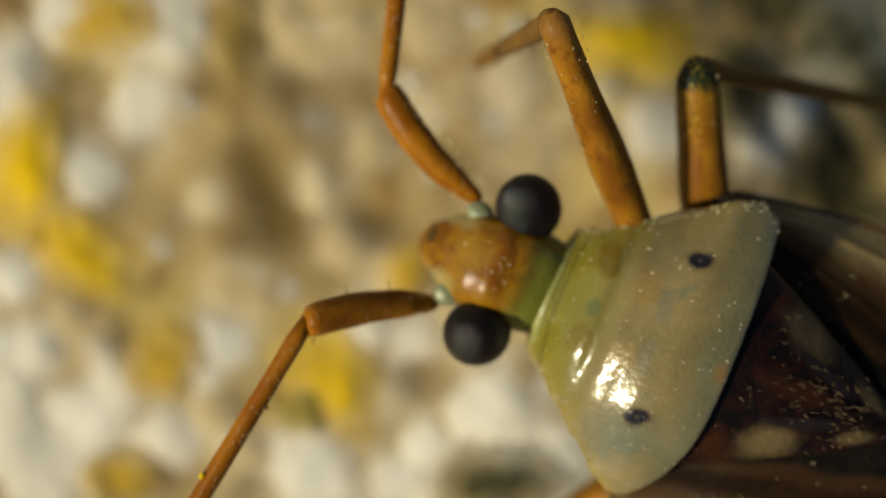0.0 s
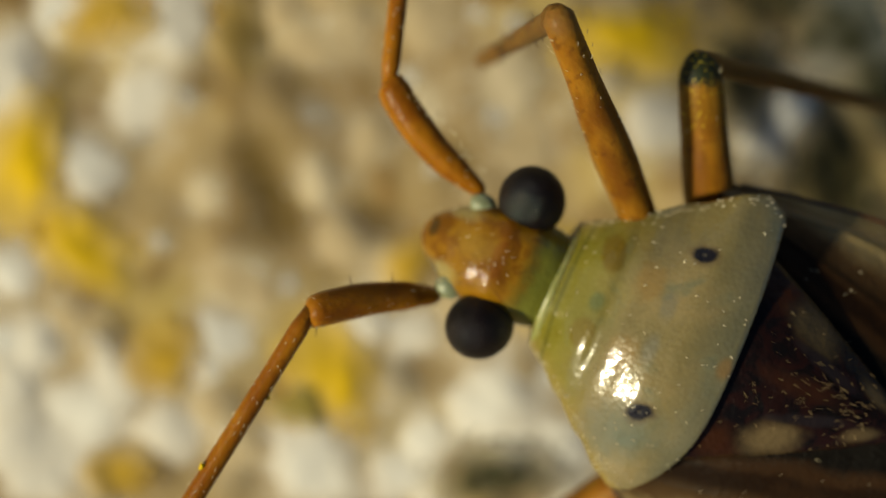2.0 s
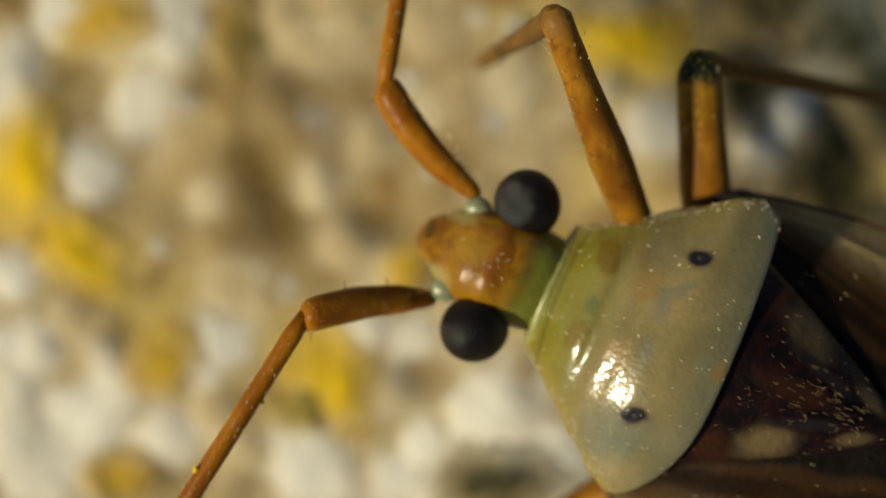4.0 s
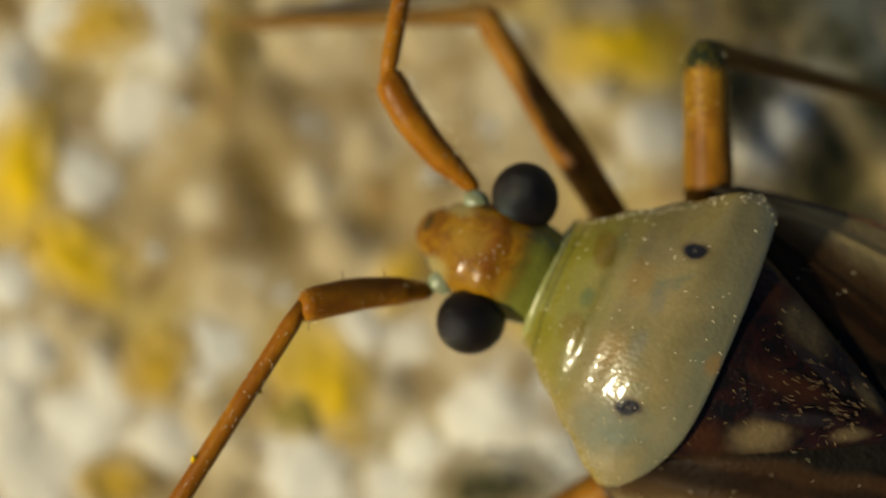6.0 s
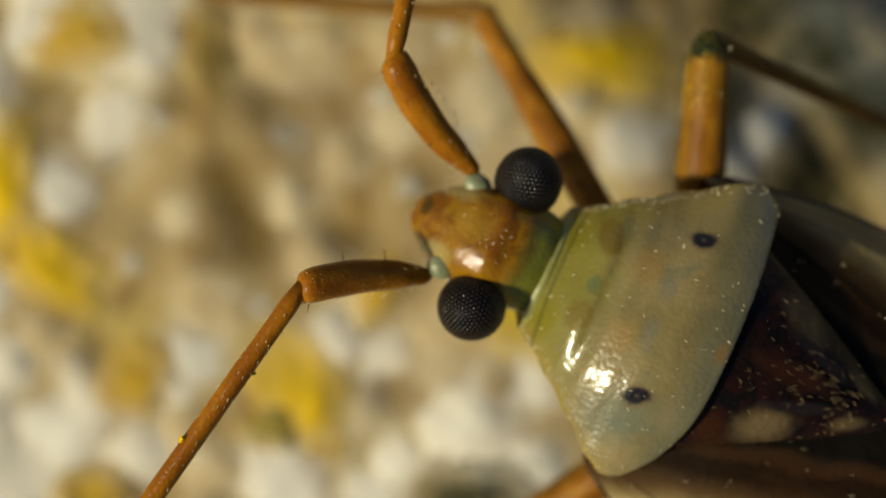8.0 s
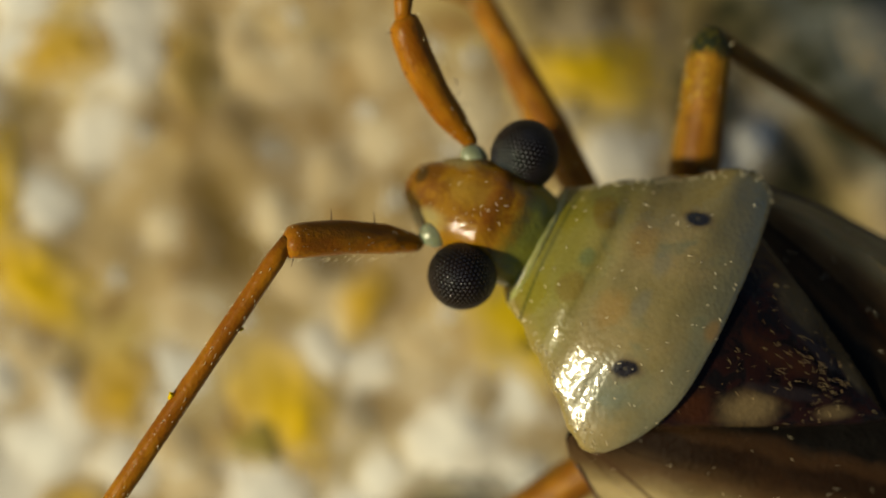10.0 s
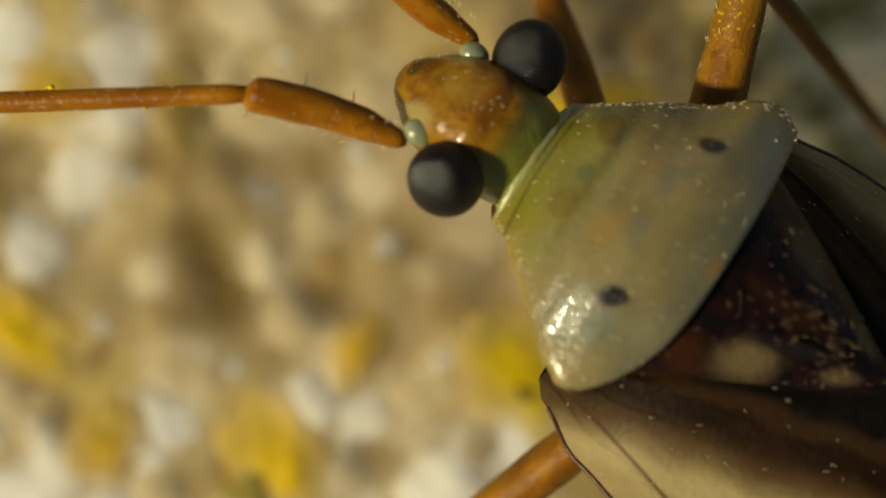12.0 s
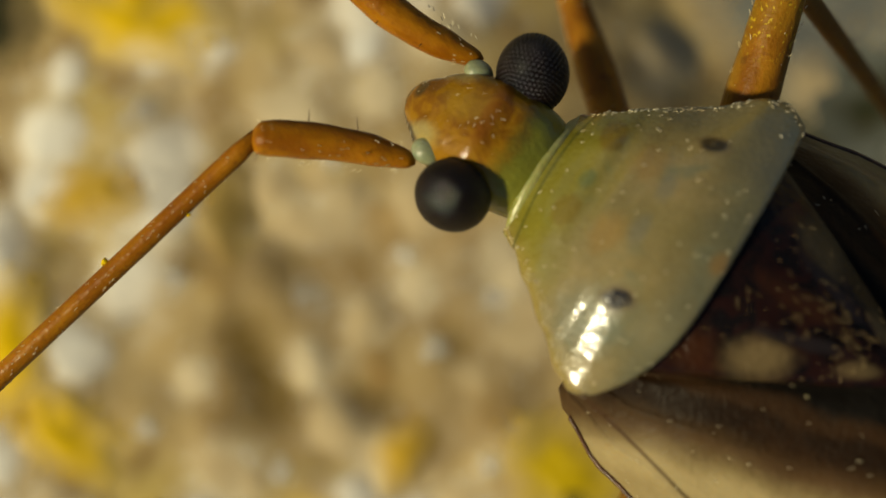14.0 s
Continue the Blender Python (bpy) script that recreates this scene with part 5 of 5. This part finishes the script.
    walk(leg_hind_left, [
        (0, along(-0.900, 0.500, -1.350, 1.379, 2.296, -1.111)), (0.5, along(-0.900, 0.500, -1.350, 1.389, 2.327, -1.032)),
        (1, along(-0.900, 0.500, -1.350, 1.375, 2.326, -1.053)), (1.5, along(-0.900, 0.500, -1.350, 1.386, 2.339, -1.010)),
        (2, along(-0.900, 0.500, -1.350, 1.405, 2.360, -0.932)), (2.5, along(-0.900, 0.500, -1.350, 1.406, 2.346, -0.964)),
        (3, along(-0.900, 0.500, -1.350, 1.398, 2.335, -1.002)), (5.3, along(-0.900, 0.500, -1.350, 1.474, 2.283, -1.011)),
        (5.5, along(-0.900, 0.500, -1.350, 1.481, 2.279, -1.012)), (5.6, along(-0.900, 0.500, -1.350, 1.486, 2.282, -0.997)),
        (6, along(-0.900, 0.500, -1.350, 1.504, 2.296, -0.937)), (6.5, along(-0.900, 0.500, -1.350, 1.534, 2.224, -1.054)),
        (7, along(-0.900, 0.500, -1.350, 1.503, 2.240, -1.065)), (7.5, along(-0.900, 0.500, -1.350, 1.412, 2.251, -1.161)),
        (8, along(-0.900, 0.500, -1.350, 1.162, 2.262, -1.394)), (8.5, along(-0.900, 0.500, -1.350, 0.946, 2.209, -1.623)),
        (9, along(-0.900, 0.500, -1.350, 1.034, 2.151, -1.647)), (11.3, along(-0.900, 0.500, -1.350, 0.494, 2.219, -1.801)),
        (11.5, along(-0.900, 0.500, -1.350, 0.279, 2.113, -1.967)), (12, along(-0.900, 0.500, -1.350, 0.601, 2.314, -1.641)),
        (12.2, along(-0.900, 0.500, -1.350, 0.507, 2.352, -1.619)), (12.5, along(-0.900, 0.500, -1.350, 0.312, 2.413, -1.578)),
        (12.7, along(-0.900, 0.500, -1.350, 0.297, 2.736, -0.915)), (12.8, along(-0.900, 0.500, -1.350, 0.444, 2.608, -1.188)),
        (13, along(-0.900, 0.500, -1.350, 0.517, 2.394, -1.553)), (13.2, along(-0.900, 0.500, -1.350, 0.417, 2.334, -1.670)),
        (13.5, along(-0.900, 0.500, -1.350, 0.472, 2.502, -1.389)), (14, along(-0.900, 0.500, -1.350, -0.410, 2.380, -1.606)),
    ])
    walk(shin_hind_left, [
        (0, along(2.900, 0.000, 0.000, 0.861, 0.504, -0.069)), (0.5, along(2.900, 0.000, 0.000, 0.854, 0.508, -0.111)),
        (1, along(2.900, 0.000, 0.000, 0.848, 0.516, -0.120)), (1.5, along(2.900, 0.000, 0.000, 0.838, 0.525, -0.151)),
        (2, along(2.900, 0.000, 0.000, 0.828, 0.530, -0.183)), (2.5, along(2.900, 0.000, 0.000, 0.821, 0.539, -0.187)),
        (3, along(2.900, 0.000, 0.000, 0.818, 0.554, -0.157)), (5.3, along(2.900, 0.000, 0.000, 0.773, 0.598, -0.212)),
        (5.5, along(2.900, 0.000, 0.000, 0.768, 0.602, -0.218)), (5.6, along(2.900, 0.000, 0.000, 0.766, 0.603, -0.223)),
        (6, along(2.900, 0.000, 0.000, 0.753, 0.610, -0.246)), (6.5, along(2.900, 0.000, 0.000, 0.741, 0.619, -0.260)),
        (7, along(2.900, 0.000, 0.000, 0.730, 0.636, -0.252)), (7.5, along(2.900, 0.000, 0.000, 0.735, 0.649, -0.198)),
        (8, along(2.900, 0.000, 0.000, 0.757, 0.645, -0.105)), (8.5, along(2.900, 0.000, 0.000, 0.778, 0.626, -0.046)),
        (9, along(2.900, 0.000, 0.000, 0.749, 0.650, -0.131)), (11.3, along(2.900, 0.000, 0.000, 0.807, 0.591, -0.018)),
        (11.5, along(2.900, 0.000, 0.000, 0.814, 0.580, 0.039)), (12, along(2.900, 0.000, 0.000, 0.734, 0.551, -0.397)),
        (12.2, along(2.900, 0.000, 0.000, 0.731, 0.565, -0.383)), (12.5, along(2.900, 0.000, 0.000, 0.731, 0.582, -0.356)),
        (12.7, along(2.900, 0.000, 0.000, 0.525, 0.499, -0.689)), (12.8, along(2.900, 0.000, 0.000, 0.614, 0.534, -0.581)),
        (13, along(2.900, 0.000, 0.000, 0.707, 0.592, -0.386)), (13.2, along(2.900, 0.000, 0.000, 0.753, 0.604, -0.262)),
        (13.5, along(2.900, 0.000, 0.000, 0.765, 0.562, -0.315)), (14, along(2.900, 0.000, 0.000, 0.907, 0.266, -0.326)),
    ])
    walk(leg_fore_left, [
        (0, along(0.280, 0.450, -1.200, -2.177, 0.389, -1.166)), (0.5, along(0.280, 0.450, -1.200, -2.177, 0.389, -1.166)),
        (1, along(0.280, 0.450, -1.200, -2.177, 0.389, -1.166)), (1.5, along(0.280, 0.450, -1.200, -2.177, 0.389, -1.166)),
        (2, along(0.280, 0.450, -1.200, -2.177, 0.389, -1.166)), (2.5, along(0.280, 0.450, -1.200, -2.177, 0.389, -1.166)),
        (3, along(0.280, 0.450, -1.200, -2.177, 0.389, -1.166)), (5.3, along(0.280, 0.450, -1.200, -2.177, 0.389, -1.166)),
        (5.5, along(0.280, 0.450, -1.200, -2.177, 0.389, -1.166)), (5.6, along(0.280, 0.450, -1.200, -2.177, 0.389, -1.166)),
        (6, along(0.280, 0.450, -1.200, -2.177, 0.389, -1.166)), (6.5, along(0.280, 0.450, -1.200, -2.177, 0.389, -1.166)),
        (7, along(0.280, 0.450, -1.200, -2.177, 0.389, -1.166)), (7.5, along(0.280, 0.450, -1.200, -2.177, 0.389, -1.166)),
        (8, along(0.280, 0.450, -1.200, -2.177, 0.389, -1.166)), (8.5, along(0.280, 0.450, -1.200, -2.177, 0.389, -1.166)),
        (9, along(0.280, 0.450, -1.200, -2.177, 0.389, -1.166)), (11.3, along(0.280, 0.450, -1.200, -2.177, 0.389, -1.166)),
        (11.5, along(0.280, 0.450, -1.200, -2.177, 0.389, -1.166)), (12, along(0.280, 0.450, -1.200, -2.177, 0.389, -1.166)),
        (12.2, along(0.280, 0.450, -1.200, -2.177, 0.389, -1.166)), (12.5, along(0.280, 0.450, -1.200, -2.177, 0.389, -1.166)),
        (12.7, along(0.280, 0.450, -1.200, -2.177, 0.389, -1.166)), (12.8, along(0.280, 0.450, -1.200, -2.177, 0.389, -1.166)),
        (13, along(0.280, 0.450, -1.200, -2.177, 0.389, -1.166)), (13.2, along(0.280, 0.450, -1.200, -2.177, 0.389, -1.166)),
        (13.5, along(0.280, 0.450, -1.200, -2.177, 0.389, -1.166)), (14, along(0.280, 0.450, -1.200, -2.177, 0.389, -1.166)),
    ])
    walk(shin_fore_left, [
        (0, along(2.500, 0.000, 0.000, 0.986, 0.149, -0.079)), (0.5, along(2.500, 0.000, 0.000, 0.985, 0.143, -0.100)),
        (1, along(2.500, 0.000, 0.000, 0.985, 0.149, -0.090)), (1.5, along(2.500, 0.000, 0.000, 0.984, 0.146, -0.103)),
        (2, along(2.500, 0.000, 0.000, 0.984, 0.140, -0.111)), (2.5, along(2.500, 0.000, 0.000, 0.981, 0.142, -0.129)),
        (3, along(2.500, 0.000, 0.000, 0.983, 0.141, -0.114)), (5.3, along(2.500, 0.000, 0.000, 0.971, 0.149, -0.189)),
        (5.5, along(2.500, 0.000, 0.000, 0.969, 0.150, -0.196)), (5.6, along(2.500, 0.000, 0.000, 0.969, 0.148, -0.196)),
        (6, along(2.500, 0.000, 0.000, 0.970, 0.144, -0.195)), (6.5, along(2.500, 0.000, 0.000, 0.953, 0.168, -0.253)),
        (7, along(2.500, 0.000, 0.000, 0.971, 0.173, -0.167)), (7.5, along(2.500, 0.000, 0.000, 0.980, 0.178, -0.094)),
        (8, along(2.500, 0.000, 0.000, 0.982, 0.190, 0.014)), (8.5, along(2.500, 0.000, 0.000, 0.977, 0.213, -0.002)),
        (9, along(2.500, 0.000, 0.000, 0.970, 0.238, -0.042)), (11.3, along(2.500, 0.000, 0.000, 0.967, 0.241, -0.088)),
        (11.5, along(2.500, 0.000, 0.000, 0.961, 0.255, -0.103)), (12, along(2.500, 0.000, 0.000, 0.857, 0.275, -0.436)),
        (12.2, along(2.500, 0.000, 0.000, 0.889, 0.273, -0.368)), (12.5, along(2.500, 0.000, 0.000, 0.901, 0.258, -0.348)),
        (12.7, along(2.500, 0.000, 0.000, 0.910, 0.261, -0.323)), (12.8, along(2.500, 0.000, 0.000, 0.888, 0.259, -0.381)),
        (13, along(2.500, 0.000, 0.000, 0.879, 0.246, -0.409)), (13.2, along(2.500, 0.000, 0.000, 0.915, 0.246, -0.320)),
        (13.5, along(2.500, 0.000, 0.000, 0.901, 0.181, -0.395)), (14, along(2.500, 0.000, 0.000, 0.774, 0.246, -0.583)),
    ])
    walk(leg_mid_left, [
        (0, along(-0.350, 0.550, -1.350, -1.775, 0.911, -0.144)), (0.5, along(-0.350, 0.550, -1.350, -1.775, 0.911, -0.144)),
        (1, along(-0.350, 0.550, -1.350, -1.775, 0.911, -0.144)), (1.5, along(-0.350, 0.550, -1.350, -1.775, 0.911, -0.144)),
        (2, along(-0.350, 0.550, -1.350, -1.775, 0.911, -0.144)), (2.5, along(-0.350, 0.550, -1.350, -1.775, 0.911, -0.144)),
        (3, along(-0.350, 0.550, -1.350, -1.775, 0.911, -0.144)), (5.3, along(-0.350, 0.550, -1.350, -1.775, 0.911, -0.144)),
        (5.5, along(-0.350, 0.550, -1.350, -1.775, 0.911, -0.144)), (5.6, along(-0.350, 0.550, -1.350, -1.775, 0.911, -0.144)),
        (6, along(-0.350, 0.550, -1.350, -1.775, 0.911, -0.144)), (6.5, along(-0.350, 0.550, -1.350, -1.775, 0.911, -0.144)),
        (7, along(-0.350, 0.550, -1.350, -1.775, 0.911, -0.144)), (7.5, along(-0.350, 0.550, -1.350, -1.775, 0.911, -0.144)),
        (8, along(-0.350, 0.550, -1.350, -1.775, 0.911, -0.144)), (8.5, along(-0.350, 0.550, -1.350, -1.775, 0.911, -0.144)),
        (9, along(-0.350, 0.550, -1.350, -1.775, 0.911, -0.144)), (11.3, along(-0.350, 0.550, -1.350, -1.775, 0.911, -0.144)),
        (11.5, along(-0.350, 0.550, -1.350, -1.775, 0.911, -0.144)), (12, along(-0.350, 0.550, -1.350, -1.775, 0.911, -0.144)),
        (12.2, along(-0.350, 0.550, -1.350, -1.775, 0.911, -0.144)), (12.5, along(-0.350, 0.550, -1.350, -1.775, 0.911, -0.144)),
        (12.7, along(-0.350, 0.550, -1.350, -1.775, 0.911, -0.144)), (12.8, along(-0.350, 0.550, -1.350, -1.775, 0.911, -0.144)),
        (13, along(-0.350, 0.550, -1.350, -1.775, 0.911, -0.144)), (13.2, along(-0.350, 0.550, -1.350, -1.775, 0.911, -0.144)),
        (13.5, along(-0.350, 0.550, -1.350, -1.775, 0.911, -0.144)), (14, along(-0.350, 0.550, -1.350, -1.775, 0.911, -0.144)),
    ])
    walk(shin_mid_left, [
        (0, along(2.000, 0.000, 0.000, 0.853, -0.042, -0.521)), (0.5, along(2.000, 0.000, 0.000, 0.847, -0.048, -0.530)),
        (1, along(2.000, 0.000, 0.000, 0.848, -0.040, -0.529)), (1.5, along(2.000, 0.000, 0.000, 0.844, -0.042, -0.534)),
        (2, along(2.000, 0.000, 0.000, 0.843, -0.048, -0.535)), (2.5, along(2.000, 0.000, 0.000, 0.833, -0.045, -0.551)),
        (3, along(2.000, 0.000, 0.000, 0.842, -0.046, -0.538)), (5.3, along(2.000, 0.000, 0.000, 0.794, -0.043, -0.606)),
        (5.5, along(2.000, 0.000, 0.000, 0.790, -0.043, -0.612)), (5.6, along(2.000, 0.000, 0.000, 0.791, -0.043, -0.611)),
        (6, along(2.000, 0.000, 0.000, 0.794, -0.048, -0.606)), (6.5, along(2.000, 0.000, 0.000, 0.744, -0.029, -0.667)),
        (7, along(2.000, 0.000, 0.000, 0.794, -0.018, -0.608)), (7.5, along(2.000, 0.000, 0.000, 0.830, -0.009, -0.558)),
        (8, along(2.000, 0.000, 0.000, 0.876, 0.019, -0.481)), (8.5, along(2.000, 0.000, 0.000, 0.857, 0.048, -0.514)),
        (9, along(2.000, 0.000, 0.000, 0.821, 0.075, -0.566)), (11.3, along(2.000, 0.000, 0.000, 0.800, 0.085, -0.594)),
        (11.5, along(2.000, 0.000, 0.000, 0.788, 0.117, -0.604)), (12, along(2.000, 0.000, 0.000, 0.571, 0.145, -0.808)),
        (12.2, along(2.000, 0.000, 0.000, 0.628, 0.151, -0.763)), (12.5, along(2.000, 0.000, 0.000, 0.653, 0.138, -0.745)),
        (12.7, along(2.000, 0.000, 0.000, 0.664, 0.134, -0.735)), (12.8, along(2.000, 0.000, 0.000, 0.622, 0.123, -0.773)),
        (13, along(2.000, 0.000, 0.000, 0.613, 0.113, -0.782)), (13.2, along(2.000, 0.000, 0.000, 0.676, 0.115, -0.728)),
        (13.5, along(2.000, 0.000, 0.000, 0.660, 0.037, -0.751)), (14, along(2.000, 0.000, 0.000, 0.454, 0.092, -0.886)),
    ])
    walk(leg_hind_right, [
        (0, along(-0.900, -0.500, -1.350, -2.409, -1.606, 0.172)), (0.5, along(-0.900, -0.500, -1.350, -2.409, -1.606, 0.172)),
        (1, along(-0.900, -0.500, -1.350, -2.409, -1.606, 0.172)), (1.5, along(-0.900, -0.500, -1.350, -2.409, -1.606, 0.172)),
        (2, along(-0.900, -0.500, -1.350, -2.409, -1.606, 0.172)), (2.5, along(-0.900, -0.500, -1.350, -2.409, -1.606, 0.172)),
        (3, along(-0.900, -0.500, -1.350, -2.409, -1.606, 0.172)), (5.3, along(-0.900, -0.500, -1.350, -2.409, -1.606, 0.172)),
        (5.5, along(-0.900, -0.500, -1.350, -2.409, -1.606, 0.172)), (5.6, along(-0.900, -0.500, -1.350, -2.409, -1.606, 0.172)),
        (6, along(-0.900, -0.500, -1.350, -2.409, -1.606, 0.172)), (6.5, along(-0.900, -0.500, -1.350, -2.409, -1.606, 0.172)),
        (7, along(-0.900, -0.500, -1.350, -2.409, -1.606, 0.172)), (7.5, along(-0.900, -0.500, -1.350, -2.409, -1.606, 0.172)),
        (8, along(-0.900, -0.500, -1.350, -2.409, -1.606, 0.172)), (8.5, along(-0.900, -0.500, -1.350, -2.409, -1.606, 0.172)),
        (9, along(-0.900, -0.500, -1.350, -2.409, -1.606, 0.172)), (11.3, along(-0.900, -0.500, -1.350, -2.409, -1.606, 0.172)),
        (11.5, along(-0.900, -0.500, -1.350, -2.409, -1.606, 0.172)), (12, along(-0.900, -0.500, -1.350, -2.409, -1.606, 0.172)),
        (12.2, along(-0.900, -0.500, -1.350, -2.409, -1.606, 0.172)), (12.5, along(-0.900, -0.500, -1.350, -2.409, -1.606, 0.172)),
        (12.7, along(-0.900, -0.500, -1.350, -2.409, -1.606, 0.172)), (12.8, along(-0.900, -0.500, -1.350, -2.409, -1.606, 0.172)),
        (13, along(-0.900, -0.500, -1.350, -2.409, -1.606, 0.172)), (13.2, along(-0.900, -0.500, -1.350, -2.409, -1.606, 0.172)),
        (13.5, along(-0.900, -0.500, -1.350, -2.409, -1.606, 0.172)), (14, along(-0.900, -0.500, -1.350, -2.409, -1.606, 0.172)),
    ])
    walk(shin_hind_right, [
        (0, along(2.900, 0.000, 0.000, 0.662, -0.168, -0.730)), (0.5, along(2.900, 0.000, 0.000, 0.636, -0.168, -0.753)),
        (1, along(2.900, 0.000, 0.000, 0.657, -0.167, -0.735)), (1.5, along(2.900, 0.000, 0.000, 0.644, -0.167, -0.746)),
        (2, along(2.900, 0.000, 0.000, 0.626, -0.169, -0.761)), (2.5, along(2.900, 0.000, 0.000, 0.620, -0.162, -0.768)),
        (3, along(2.900, 0.000, 0.000, 0.627, -0.168, -0.761)), (5.3, along(2.900, 0.000, 0.000, 0.593, -0.128, -0.795)),
        (5.5, along(2.900, 0.000, 0.000, 0.589, -0.125, -0.798)), (5.6, along(2.900, 0.000, 0.000, 0.587, -0.126, -0.800)),
        (6, along(2.900, 0.000, 0.000, 0.579, -0.130, -0.805)), (6.5, along(2.900, 0.000, 0.000, 0.581, -0.087, -0.809)),
        (7, along(2.900, 0.000, 0.000, 0.654, -0.123, -0.747)), (7.5, along(2.900, 0.000, 0.000, 0.713, -0.148, -0.686)),
        (8, along(2.900, 0.000, 0.000, 0.807, -0.185, -0.560)), (8.5, along(2.900, 0.000, 0.000, 0.838, -0.172, -0.519)),
        (9, along(2.900, 0.000, 0.000, 0.850, -0.148, -0.506)), (11.3, along(2.900, 0.000, 0.000, 0.834, -0.142, -0.533)),
        (11.5, along(2.900, 0.000, 0.000, 0.857, -0.149, -0.494)), (12, along(2.900, 0.000, 0.000, 0.692, -0.037, -0.721)),
        (12.2, along(2.900, 0.000, 0.000, 0.744, -0.077, -0.664)), (12.5, along(2.900, 0.000, 0.000, 0.738, -0.091, -0.669)),
        (12.7, along(2.900, 0.000, 0.000, 0.750, -0.091, -0.655)), (12.8, along(2.900, 0.000, 0.000, 0.701, -0.060, -0.711)),
        (13, along(2.900, 0.000, 0.000, 0.665, -0.058, -0.744)), (13.2, along(2.900, 0.000, 0.000, 0.727, -0.095, -0.680)),
        (13.5, along(2.900, 0.000, 0.000, 0.552, -0.078, -0.830)), (14, along(2.900, 0.000, 0.000, 0.501, 0.053, -0.864)),
    ])


motions()
